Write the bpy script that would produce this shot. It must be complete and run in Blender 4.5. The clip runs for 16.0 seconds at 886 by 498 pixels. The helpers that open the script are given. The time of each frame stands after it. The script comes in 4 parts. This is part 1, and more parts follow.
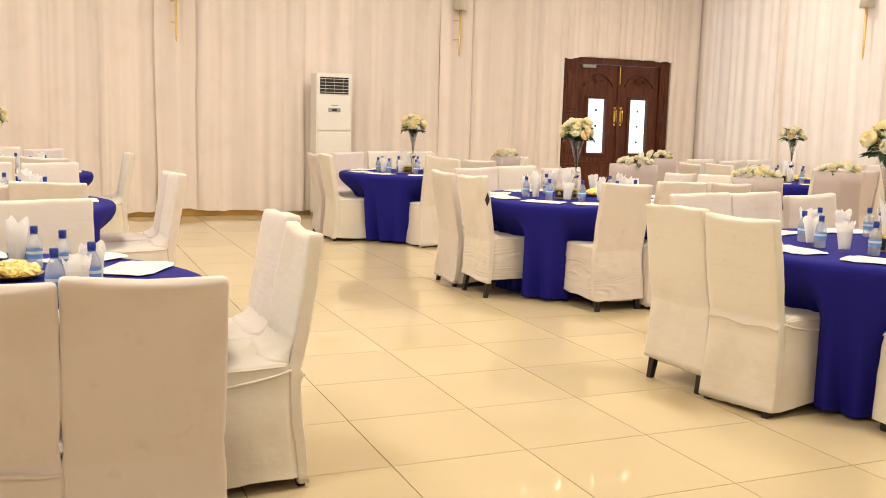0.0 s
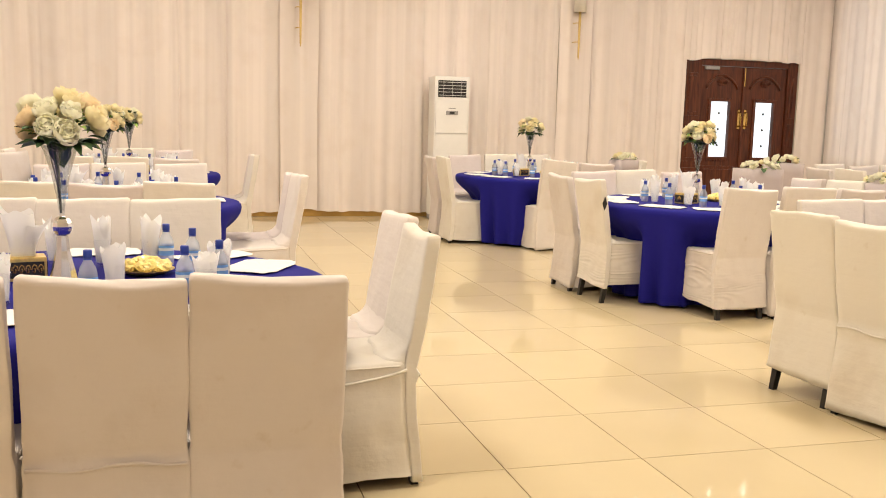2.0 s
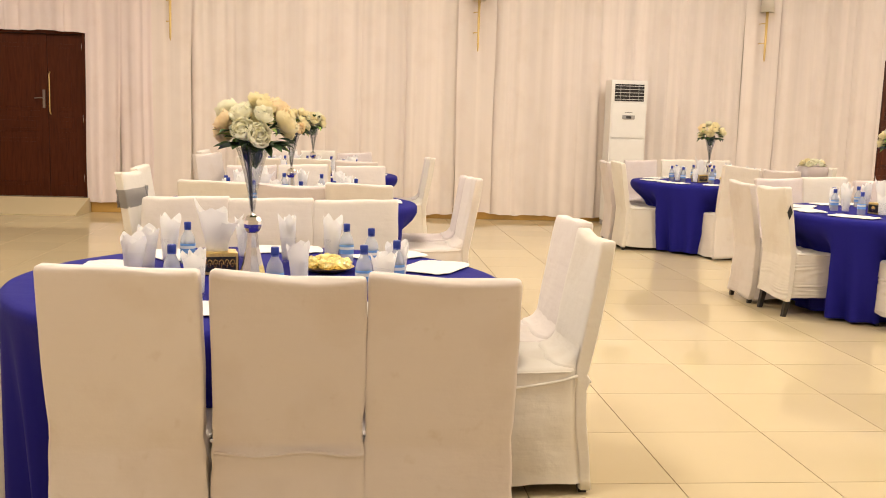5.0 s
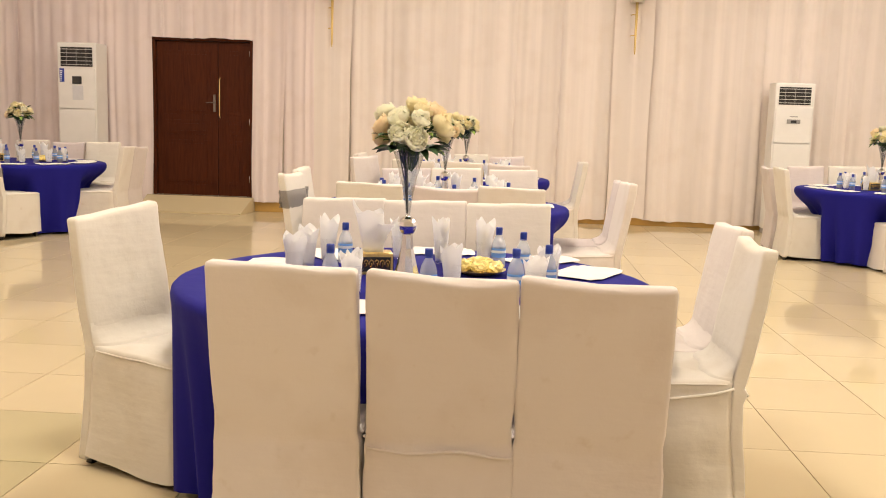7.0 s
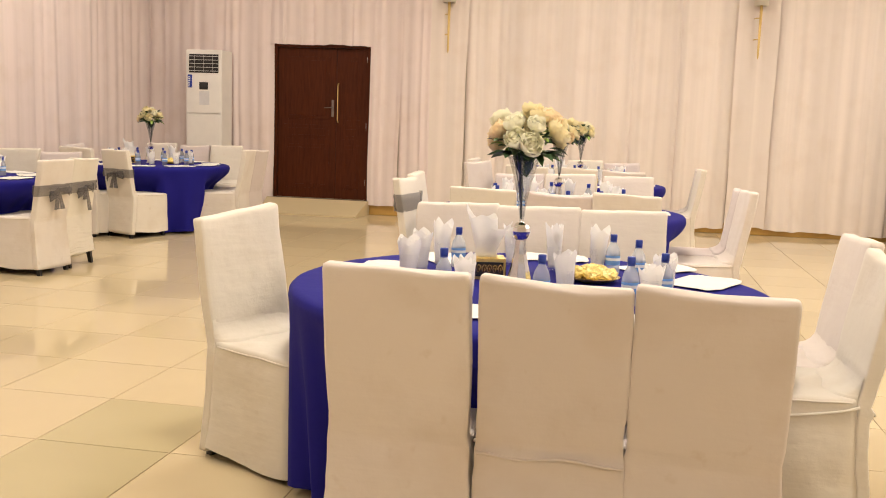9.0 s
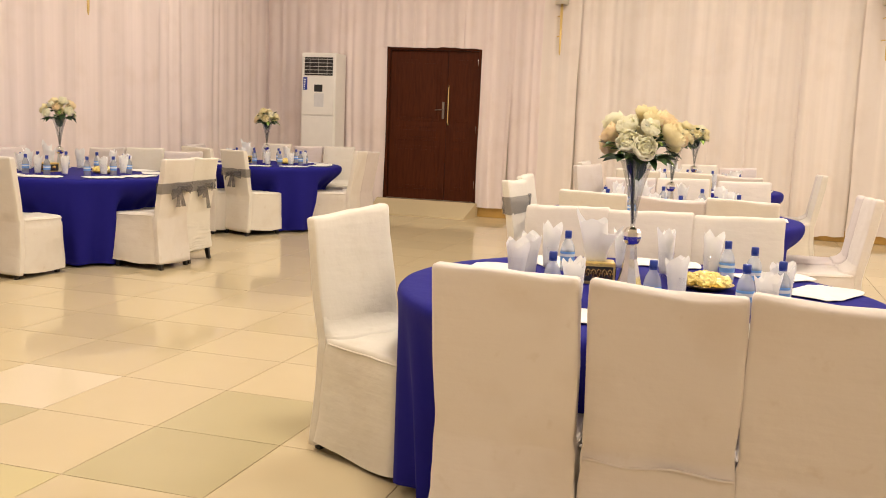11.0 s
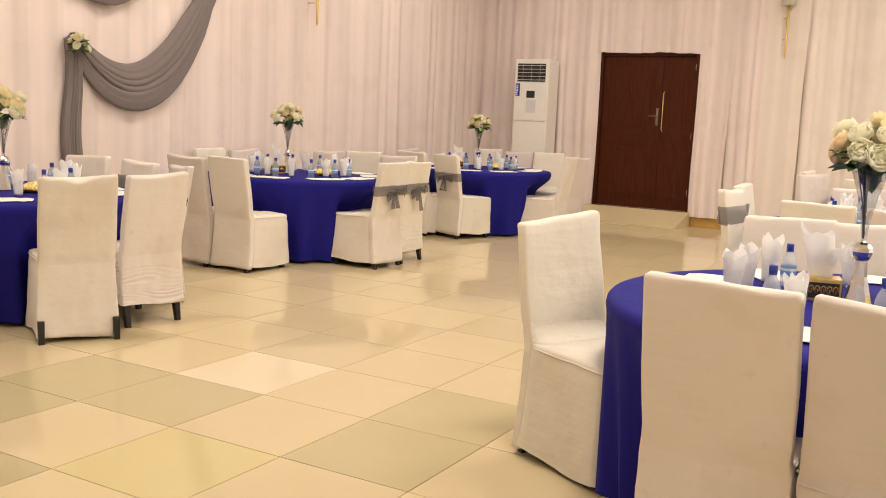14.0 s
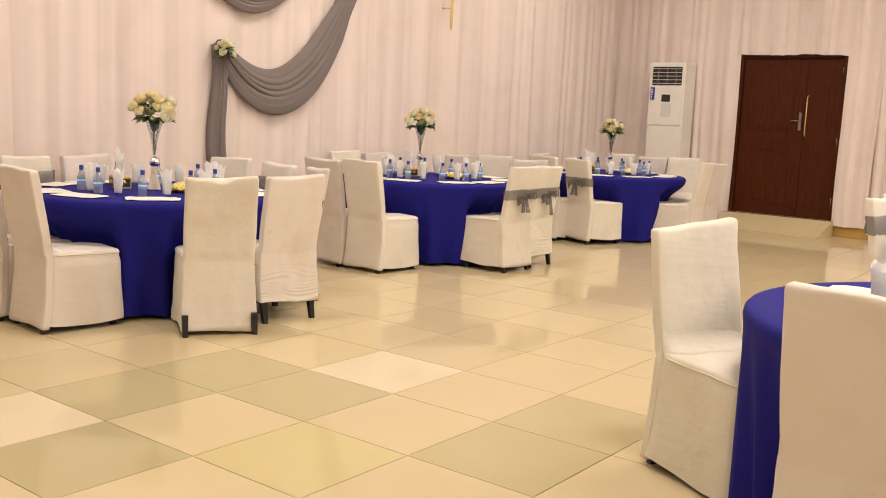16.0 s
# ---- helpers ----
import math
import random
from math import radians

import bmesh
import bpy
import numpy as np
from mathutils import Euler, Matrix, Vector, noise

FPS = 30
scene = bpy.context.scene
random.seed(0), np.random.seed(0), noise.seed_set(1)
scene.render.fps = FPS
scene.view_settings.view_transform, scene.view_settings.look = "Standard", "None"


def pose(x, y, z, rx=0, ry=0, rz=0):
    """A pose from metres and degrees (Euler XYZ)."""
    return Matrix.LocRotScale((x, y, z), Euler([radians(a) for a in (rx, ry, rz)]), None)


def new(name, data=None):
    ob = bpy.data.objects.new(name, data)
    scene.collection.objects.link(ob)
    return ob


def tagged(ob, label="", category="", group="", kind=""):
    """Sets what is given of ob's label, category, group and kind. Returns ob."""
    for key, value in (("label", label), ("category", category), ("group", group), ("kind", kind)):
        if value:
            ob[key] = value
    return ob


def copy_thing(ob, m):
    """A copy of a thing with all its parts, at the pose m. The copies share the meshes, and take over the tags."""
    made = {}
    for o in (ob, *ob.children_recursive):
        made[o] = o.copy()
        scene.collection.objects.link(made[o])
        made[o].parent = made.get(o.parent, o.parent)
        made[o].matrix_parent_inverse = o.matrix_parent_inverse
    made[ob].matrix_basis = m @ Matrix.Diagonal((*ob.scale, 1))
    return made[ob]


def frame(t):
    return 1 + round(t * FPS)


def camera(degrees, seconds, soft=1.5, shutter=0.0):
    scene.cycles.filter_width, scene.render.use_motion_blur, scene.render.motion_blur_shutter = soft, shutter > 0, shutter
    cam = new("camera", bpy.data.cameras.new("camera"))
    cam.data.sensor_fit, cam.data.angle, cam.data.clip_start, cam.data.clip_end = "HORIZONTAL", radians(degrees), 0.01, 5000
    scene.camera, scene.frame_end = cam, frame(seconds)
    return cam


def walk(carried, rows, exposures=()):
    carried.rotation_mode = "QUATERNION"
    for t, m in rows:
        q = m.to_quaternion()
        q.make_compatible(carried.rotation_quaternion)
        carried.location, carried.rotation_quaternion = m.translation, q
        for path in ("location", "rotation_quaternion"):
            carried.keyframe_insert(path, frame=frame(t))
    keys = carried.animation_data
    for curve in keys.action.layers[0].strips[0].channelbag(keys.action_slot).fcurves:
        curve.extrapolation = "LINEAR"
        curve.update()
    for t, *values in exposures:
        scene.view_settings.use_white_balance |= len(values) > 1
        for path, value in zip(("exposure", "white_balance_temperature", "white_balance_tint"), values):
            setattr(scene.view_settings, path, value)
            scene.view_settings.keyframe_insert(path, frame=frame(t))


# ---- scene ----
# ---- camera: a slow pan on a tripod, the lens a little ahead of the pivot ----
cam = camera(50.39, 16.0, soft=1.0)
EYE = 1.365
ROWS = [
    (0.0, -0.0097, 0.0751, -22.837, -7.735, 1.467),
    (0.5, -0.0126, 0.0746, -20.583, -7.745, 1.542),
    (1.0, -0.0149, 0.0742, -18.796, -7.744, 1.481),
    (1.5, -0.0167, 0.0738, -17.409, -7.737, 1.494),
    (2.0, -0.0187, 0.0733, -15.824, -7.740, 1.517),
    (2.5, -0.0210, 0.0727, -14.029, -7.722, 1.517),
    (3.0, -0.0236, 0.0719, -11.989, -7.720, 1.507),
    (5.5, -0.0335, 0.0679, -3.886, -7.784, 1.618),
    (6.0, -0.0357, 0.0667, -2.010, -7.783, 1.572),
    (6.5, -0.0392, 0.0648, 0.982, -7.804, 1.654),
    (7.0, -0.0423, 0.0628, 3.771, -7.804, 1.726),
    (7.5, -0.0453, 0.0606, 6.613, -7.807, 1.751),
    (8.0, -0.0474, 0.0590, 8.645, -7.784, 1.877),
    (8.5, -0.0479, 0.0586, 9.061, -7.732, 1.898),
    (9.0, -0.0494, 0.0573, 10.588, -7.697, 1.956),
    (11.5, -0.0575, 0.0492, 19.258, -7.837, 2.285),
    (12.0, -0.0594, 0.0469, 21.579, -7.872, 2.343),
    (12.5, -0.0608, 0.0451, 23.247, -7.878, 2.421),
    (13.0, -0.0624, 0.0429, 25.325, -7.903, 2.409),
    (13.5, -0.0639, 0.0406, 27.435, -7.923, 2.479),
    (14.0, -0.0655, 0.0380, 29.724, -7.944, 2.457),
    (14.5, -0.0666, 0.0359, 31.495, -7.954, 2.476),
    (15.0, -0.0679, 0.0335, 33.608, -7.971, 2.486),
    (15.5, -0.0689, 0.0313, 35.410, -7.996, 2.458),
    (16.0, -0.0701, 0.0287, 37.588, -8.046, 2.543),
]
walk(cam, [(t, pose(x, y, EYE, 90 + pitch, 0, yaw) @ pose(0, 0, 0, 0, 0, roll)) for t, x, y, yaw, pitch, roll in ROWS],
     exposures=[(0.0, -0.05, 6440, 7.5), (8.0, -0.05, 6440, 9.5), (16.0, -0.06, 6400, 9.5)])

# ---- light ----
CEILING = 4.6
WEST, EAST, SOUTH, NORTH = -7.05, 10.1, -4.0, 13.2

world = bpy.data.worlds.new("world")
scene.world = world
world.use_nodes = True
sky = world.node_tree.nodes.new("ShaderNodeTexSky")
sky.sky_type, sky.sun_disc, sky.sun_elevation, sky.sun_rotation = "NISHITA", False, radians(50), radians(120)
world.node_tree.links.new(sky.outputs[0], world.node_tree.nodes["Background"].inputs["Color"])
world.node_tree.nodes["Background"].inputs["Strength"].default_value = 0.12

# unseen lamps: places, size and watts chosen to balance the room's brightness
LAMP_X, LAMP_Y = (-4.9, -0.6, 3.8, 8.0), (-1.0, 2.9, 6.4, 10.2)
LAMP_WATTS = (44, 84, 84, 80)
for lx, share in zip(LAMP_X, (0.78, 1.12, 1.12, 0.92)):
    for ly, watts in zip(LAMP_Y, LAMP_WATTS):
        data = bpy.data.lights.new("ceiling_lamp", "AREA")
        data.shape, data.size, data.energy, data.color = "DISK", 0.80, watts * share, (1.0, 0.880, 0.750)
        new("ceiling_lamp", data).matrix_basis = pose(lx, ly, CEILING - 0.13)


# ---- materials ----
def nodes_of(name):
    m = bpy.data.materials.new(name)
    m.use_nodes = True
    nt = m.node_tree
    return m, nt, nt.nodes["Principled BSDF"], nt.nodes.new, nt.links.new


def rgba(c):
    return (*c, 1.0)


def surface(name, colour, rough=0.6, metal=0.0, spread=0.12, scale=6.0, grain=120.0, bump=0.1, bump_size=0.002, per_object=0.0, **extra):
    """A plain surface: two scales of colour variation and a fine relief."""
    m, nt, b, node, link = nodes_of(name)
    co = node("ShaderNodeTexCoord")
    n1, n2 = node("ShaderNodeTexNoise"), node("ShaderNodeTexNoise")
    n1.inputs["Scale"].default_value, n2.inputs["Scale"].default_value = scale, grain
    n1.inputs["Detail"].default_value = 4
    link(co.outputs["Object"], n1.inputs["Vector"])
    link(co.outputs["Object"], n2.inputs["Vector"])
    add = node("ShaderNodeMath")
    add.operation = "MULTIPLY_ADD"
    add.inputs[1].default_value = 0.35
    link(n2.outputs["Fac"], add.inputs[0])
    link(n1.outputs["Fac"], add.inputs[2])
    last = add.outputs[0]
    if per_object:
        info, more = node("ShaderNodeObjectInfo"), node("ShaderNodeMath")
        more.operation = "MULTIPLY_ADD"
        more.inputs[1].default_value = per_object
        link(info.outputs["Random"], more.inputs[0])
        link(last, more.inputs[2])
        last = more.outputs[0]
    ramp = node("ShaderNodeMapRange")
    ramp.inputs["From Min"].default_value, ramp.inputs["From Max"].default_value = 0.35, 1.0 + per_object
    ramp.inputs["To Min"].default_value, ramp.inputs["To Max"].default_value = 1 - spread, 1 + spread
    link(last, ramp.inputs["Value"])
    mix = node("ShaderNodeVectorMath")
    mix.operation = "SCALE"
    mix.inputs[0].default_value = colour
    link(ramp.outputs[0], mix.inputs["Scale"])
    link(mix.outputs[0], b.inputs["Base Color"])
    b.inputs["Roughness"].default_value, b.inputs["Metallic"].default_value = rough, metal
    bp = node("ShaderNodeBump")
    bp.inputs["Strength"].default_value, bp.inputs["Distance"].default_value = bump, bump_size
    link(n2.outputs["Fac"], bp.inputs["Height"])
    link(bp.outputs[0], b.inputs["Normal"])
    for key, value in extra.items():
        b.inputs[key.replace("_", " ")].default_value = value
    return m


def cloth(name, colour, rough=0.9, stain=None, stain_amount=0.0, crease=0.25, sheen=0.15, through_it=0.0, gloss=0.4, bands=0.0, pulls=0.0, sheer=0.0, tones=False, spots=0.0):
    """Woven cloth: soft creases, faint stains, and light that comes through where it is thin."""
    m, nt, b, node, link = nodes_of(name)
    co = node("ShaderNodeTexCoord")
    big, fine, soil = node("ShaderNodeTexNoise"), node("ShaderNodeTexNoise"), node("ShaderNodeTexNoise")
    big.inputs["Scale"].default_value, big.inputs["Detail"].default_value = 7.0, 5
    fine.inputs["Scale"].default_value = 260.0
    soil.inputs["Scale"].default_value, soil.inputs["Detail"].default_value = 3.1, 6
    info = node("ShaderNodeObjectInfo")
    shift = node("ShaderNodeVectorMath")
    link(co.outputs["Object"], shift.inputs[0])
    link(info.outputs["Location"], shift.inputs[1])
    for n in (big, fine, soil):
        link(shift.outputs[0], n.inputs["Vector"])
    ramp = node("ShaderNodeMapRange")
    ramp.inputs["From Min"].default_value, ramp.inputs["From Max"].default_value = 0.52, 0.80
    ramp.inputs["To Max"].default_value = stain_amount
    link(soil.outputs["Fac"], ramp.inputs["Value"])
    mix = node("ShaderNodeMix")
    mix.data_type = "RGBA"
    mix.inputs[6].default_value, mix.inputs[7].default_value = rgba(colour), rgba(stain or [c * 0.8 for c in colour])
    link(ramp.outputs[0], mix.inputs[0])
    shade = mix.outputs[2]
    if spots:
        dots, near, soiled = node("ShaderNodeTexNoise"), node("ShaderNodeMapRange"), node("ShaderNodeMix")
        dots.inputs["Scale"].default_value, dots.inputs["Detail"].default_value = 17.0, 3
        near.inputs["From Min"].default_value, near.inputs["From Max"].default_value, near.inputs["To Max"].default_value = 0.66, 0.80, spots
        soiled.data_type = "RGBA"
        soiled.inputs[7].default_value = rgba(stain)
        link(shift.outputs[0], dots.inputs["Vector"])
        link(dots.outputs["Fac"], near.inputs["Value"])
        link(near.outputs[0], soiled.inputs[0])
        link(shade, soiled.inputs[6])
        shade = soiled.outputs[2]
    if tones:
        pick, wash = node("ShaderNodeMix"), node("ShaderNodeVectorMath")
        pick.data_type = "RGBA"
        pick.inputs[6].default_value, pick.inputs[7].default_value = (0.985, 0.995, 0.94, 1.0), (0.975, 0.955, 0.965, 1.0)
        wash.operation = "MULTIPLY"
        one = node("ShaderNodeTexWhiteNoise")
        link(info.outputs["Location"], one.inputs["Vector"])
        link(one.outputs["Value"], pick.inputs[0])
        link(shade, wash.inputs[0])
        link(pick.outputs[2], wash.inputs[1])
        shade = wash.outputs[0]
    if bands:
        # doubled layers of sheer cloth, in upright bands
        mp, layer, tone, dim = node("ShaderNodeMapping"), node("ShaderNodeTexNoise"), node("ShaderNodeMapRange"), node("ShaderNodeVectorMath")
        mp.inputs["Scale"].default_value = (6.5, 0.2, 0.10)
        layer.inputs["Scale"].default_value, layer.inputs["Detail"].default_value = 1.0, 3
        tone.inputs["From Min"].default_value, tone.inputs["From Max"].default_value = 0.38, 0.62
        tone.inputs["To Min"].default_value = 1 - bands
        dim.operation = "SCALE"
        link(shift.outputs[0], mp.inputs["Vector"])
        link(mp.outputs[0], layer.inputs["Vector"])
        link(layer.outputs["Fac"], tone.inputs["Value"])
        link(shade, dim.inputs[0])
        link(tone.outputs[0], dim.inputs["Scale"])
        shade = dim.outputs[0]
    link(shade, b.inputs["Base Color"])
    b.inputs["Roughness"].default_value = rough
    b.inputs["Sheen Weight"].default_value, b.inputs["Specular IOR Level"].default_value = sheen, gloss
    both = node("ShaderNodeMath")
    both.operation = "MULTIPLY_ADD"
    both.inputs[1].default_value = 0.02
    link(fine.outputs["Fac"], both.inputs[0])
    link(big.outputs["Fac"], both.inputs[2])
    height = both.outputs[0]
    if pulls:
        # slack drag lines where the cover stretches
        skew, lines, more = node("ShaderNodeMapping"), node("ShaderNodeTexNoise"), node("ShaderNodeMath")
        skew.inputs["Scale"].default_value, skew.inputs["Rotation"].default_value = (3.0, 3.0, 16.0), (0.25, 0.35, 0.0)
        lines.inputs["Scale"].default_value, lines.inputs["Detail"].default_value = 1.0, 3
        more.operation = "MULTIPLY_ADD"
        more.inputs[1].default_value = pulls
        link(shift.outputs[0], skew.inputs["Vector"])
        link(skew.outputs[0], lines.inputs["Vector"])
        link(lines.outputs["Fac"], more.inputs[0])
        link(height, more.inputs[2])
        height = more.outputs[0]
    bp = node("ShaderNodeBump")
    bp.inputs["Strength"].default_value, bp.inputs["Distance"].default_value = crease, 0.02
    link(height, bp.inputs["Height"])
    link(bp.outputs[0], b.inputs["Normal"])
    if through_it:
        tr, add = node("ShaderNodeBsdfTranslucent"), node("ShaderNodeMixShader")
        tr.inputs["Color"].default_value = rgba(colour)
        add.inputs[0].default_value = through_it
        link(b.outputs[0], add.inputs[1])
        link(tr.outputs[0], add.inputs[2])
        out = add.outputs[0]
        if sheer:
            hole, net = node("ShaderNodeBsdfTransparent"), node("ShaderNodeMixShader")
            net.inputs[0].default_value = sheer
            link(out, net.inputs[1])
            link(hole.outputs[0], net.inputs[2])
            out = net.outputs[0]
        link(out, nt.nodes["Material Output"].inputs["Surface"])
    return m


def wood(name, dark, light, rough=0.32, scale=2.2, gloss=0.3):
    m, nt, b, node, link = nodes_of(name)
    co, mp = node("ShaderNodeTexCoord"), node("ShaderNodeMapping")
    mp.inputs["Scale"].default_value = (14, 14, 1.2)
    link(co.outputs["Object"], mp.inputs["Vector"])
    n = node("ShaderNodeTexNoise")
    n.inputs["Scale"].default_value, n.inputs["Detail"].default_value, n.inputs["Distortion"].default_value = scale, 8, 0.8
    link(mp.outputs[0], n.inputs["Vector"])
    r = node("ShaderNodeValToRGB")
    r.color_ramp.elements[0].position, r.color_ramp.elements[0].color = 0.3, rgba(dark)
    r.color_ramp.elements[1].position, r.color_ramp.elements[1].color = 0.72, rgba(light)
    link(n.outputs["Fac"], r.inputs["Fac"])
    link(r.outputs[0], b.inputs["Base Color"])
    b.inputs["Roughness"].default_value, b.inputs["Specular IOR Level"].default_value = rough, gloss
    bp = node("ShaderNodeBump")
    bp.inputs["Strength"].default_value, bp.inputs["Distance"].default_value = 0.15, 0.002
    link(n.outputs["Fac"], bp.inputs["Height"])
    link(bp.outputs[0], b.inputs["Normal"])
    return m


def tile_material(name, colour, spread=0.06):
    """Polished vitrified tile: a shade of its own per tile, clouding, scuffs in the gloss."""
    m, nt, b, node, link = nodes_of(name)
    co, info = node("ShaderNodeTexCoord"), node("ShaderNodeObjectInfo")
    shift = node("ShaderNodeVectorMath")
    link(co.outputs["Object"], shift.inputs[0])
    link(info.outputs["Location"], shift.inputs[1])
    cloud, scuff = node("ShaderNodeTexNoise"), node("ShaderNodeTexNoise")
    cloud.inputs["Scale"].default_value, cloud.inputs["Detail"].default_value = 5.0, 5
    scuff.inputs["Scale"].default_value, scuff.inputs["Detail"].default_value = 1.7, 7
    link(shift.outputs[0], cloud.inputs["Vector"])
    link(shift.outputs[0], scuff.inputs["Vector"])
    geo = node("ShaderNodeNewGeometry")
    own = node("ShaderNodeMath")
    own.operation = "ADD"
    link(info.outputs["Random"], own.inputs[0])
    link(geo.outputs["Random Per Island"], own.inputs[1])
    wrap = node("ShaderNodeMath")
    wrap.operation = "FRACT"
    link(own.outputs[0], wrap.inputs[0])
    s = node("ShaderNodeMath")
    s.operation = "MULTIPLY_ADD"
    s.inputs[1].default_value = 0.5
    link(cloud.outputs["Fac"], s.inputs[0])
    link(wrap.outputs[0], s.inputs[2])
    r = node("ShaderNodeMapRange")
    r.inputs["From Max"].default_value = 1.5
    r.inputs["To Min"].default_value, r.inputs["To Max"].default_value = 1 - spread, 1 + spread
    link(s.outputs[0], r.inputs["Value"])
    mix = node("ShaderNodeVectorMath")
    mix.operation = "SCALE"
    mix.inputs[0].default_value = colour
    link(r.outputs[0], mix.inputs["Scale"])
    link(mix.outputs[0], b.inputs["Base Color"])
    g = node("ShaderNodeMapRange")
    g.inputs["From Min"].default_value, g.inputs["From Max"].default_value = 0.35, 0.7
    g.inputs["To Min"].default_value, g.inputs["To Max"].default_value = 0.03, 0.11
    link(scuff.outputs["Fac"], g.inputs["Value"])
    link(g.outputs[0], b.inputs["Roughness"])
    b.inputs["Specular IOR Level"].default_value = 0.24
    return m


def glass(name, colour=(1, 1, 1), rough=0.02, clear=0.75, rim=0.12, body=0.03, milk=0.0):
    """Thin clear glass or plastic: mostly see-through, with a gloss at the edges."""
    m, nt, b, node, link = nodes_of(name)
    nt.nodes.remove(b)
    edge, rise, tr, gl, mix = node("ShaderNodeLayerWeight"), node("ShaderNodeMath"), node("ShaderNodeBsdfTransparent"), node("ShaderNodeBsdfGlossy"), node("ShaderNodeMixShader")
    tr.inputs["Color"].default_value = rgba([c * clear ** 0.12 for c in colour])
    gl.inputs["Roughness"].default_value = rough
    edge.inputs["Blend"].default_value = 0.25
    rise.operation = "MULTIPLY_ADD"
    rise.inputs[1].default_value, rise.inputs[2].default_value = rim, body
    link(edge.outputs["Facing"], rise.inputs[0])
    link(rise.outputs[0], mix.inputs[0])
    link(tr.outputs[0], mix.inputs[1])
    link(gl.outputs[0], mix.inputs[2])
    out = mix.outputs[0]
    if milk:
        # a white translucent veil, added to brighten the dark see-through body
        soft, veil = node("ShaderNodeBsdfTranslucent"), node("ShaderNodeMixShader")
        soft.inputs["Color"].default_value, veil.inputs[0].default_value = (0.90, 0.93, 0.97, 1.0), milk
        link(out, veil.inputs[1])
        link(soft.outputs[0], veil.inputs[2])
        out = veil.outputs[0]
    link(out, nt.nodes["Material Output"].inputs["Surface"])
    return m


def glow(name, colour, strength):
    m, nt, b, node, link = nodes_of(name)
    b.inputs["Base Color"].default_value = rgba(colour)
    b.inputs["Emission Color"].default_value, b.inputs["Emission Strength"].default_value = rgba(colour), strength
    return m


COVER = cloth("stretch_cover_cloth", (0.73, 0.68, 0.625), stain=(0.52, 0.42, 0.30), stain_amount=0.40, crease=0.34, pulls=0.6, tones=True, spots=0.28)
BLUSH = cloth("washed_pinkish_cover_cloth", (0.655, 0.590, 0.572), stain=(0.48, 0.37, 0.28), stain_amount=0.40, crease=0.34, pulls=0.6, tones=True, spots=0.28)
BLUE = cloth("royal_blue_tablecloth_cloth", (0.012, 0.011, 0.195), rough=0.75, crease=0.22, sheen=0.0, gloss=0.15)
CURTAIN = cloth("sheer_curtain_cloth", (0.945, 0.858, 0.798), rough=0.95, stain=(0.72, 0.59, 0.48), stain_amount=0.26, crease=0.10, through_it=0.18, bands=0.12)
CURTAIN_ROSY = cloth("rosy_sheer_curtain_cloth", (0.935, 0.822, 0.795), rough=0.95, stain=(0.70, 0.56, 0.46), stain_amount=0.30, crease=0.10, through_it=0.18, bands=0.12)
GREY_CHIFFON = cloth("grey_chiffon_cloth", (0.225, 0.19, 0.19), rough=0.8, crease=0.35, through_it=0.15)
SASH = cloth("sheer_grey_sash_cloth", (0.16, 0.145, 0.145), rough=0.8, crease=0.45, through_it=0.2, sheer=0.42)
MAUVE = cloth("mauve_satin_cloth", (0.46, 0.395, 0.385), rough=0.6, crease=0.3)
NAPKIN = cloth("white_paper_napkin", (0.96, 0.955, 0.94), rough=0.95, crease=0.25, through_it=0.38)
MAT_CLOTH = cloth("white_place_mat_cloth", (0.76, 0.74, 0.70), rough=0.9, crease=0.2)
LEG = surface("black_lacquered_wood", (0.012, 0.010, 0.009), rough=0.35)
TILE = tile_material("cream_floor_tile", (0.585, 0.485, 0.305))
TILE_GREEN = tile_material("olive_floor_tile", (0.475, 0.410, 0.240), 0.06)
TILE_WHITE = tile_material("pale_floor_tile", (0.70, 0.60, 0.43), 0.05)
TILE_YELLOW = tile_material("yellow_floor_tile", (0.575, 0.495, 0.265), 0.05)
GROUT = surface("dark_grout", (0.16, 0.11, 0.065), rough=0.9)
PLASTER = surface("cream_wall_plaster", (0.72, 0.66, 0.58), rough=0.9, scale=1.5)
CEILING_PAINT = surface("white_ceiling_paint", (0.80, 0.77, 0.72), rough=0.9, scale=1.0)
GOLD_TRIM = surface("varnished_yellow_wood", (0.52, 0.31, 0.08), rough=0.4, spread=0.3, scale=3)
GOLD = surface("polished_brass", (0.62, 0.42, 0.14), rough=0.25, metal=1.0)
SATIN_GOLD = surface("satin_brass", (0.72, 0.52, 0.20), rough=0.45, metal=0.45)
DULL_GOLD = surface("gold_foil", (0.72, 0.54, 0.20), rough=0.35, metal=0.8, scale=40, bump=0.6, spread=0.25)
CHROME = surface("mirror_chrome", (0.86, 0.86, 0.87), rough=0.14, metal=1.0, bump=0.0)
WORN_STEEL = surface("worn_steel", (0.26, 0.22, 0.18), rough=0.35, metal=0.9)
WHITE_PAINT = surface("white_enamel", (0.78, 0.76, 0.72), rough=0.4, spread=0.04, bump=0.02)
DARK = surface("black_plastic", (0.015, 0.015, 0.016), rough=0.45)
GREY_PLASTIC = surface("grey_plastic", (0.30, 0.29, 0.28), rough=0.5)
DOOR_RED = wood("carved_mahogany", (0.040, 0.010, 0.005), (0.135, 0.038, 0.016))
DOOR_BROWN = wood("brown_door_wood", (0.046, 0.0112, 0.0044), (0.080, 0.0205, 0.0072), scale=3, rough=0.5, gloss=0.10)
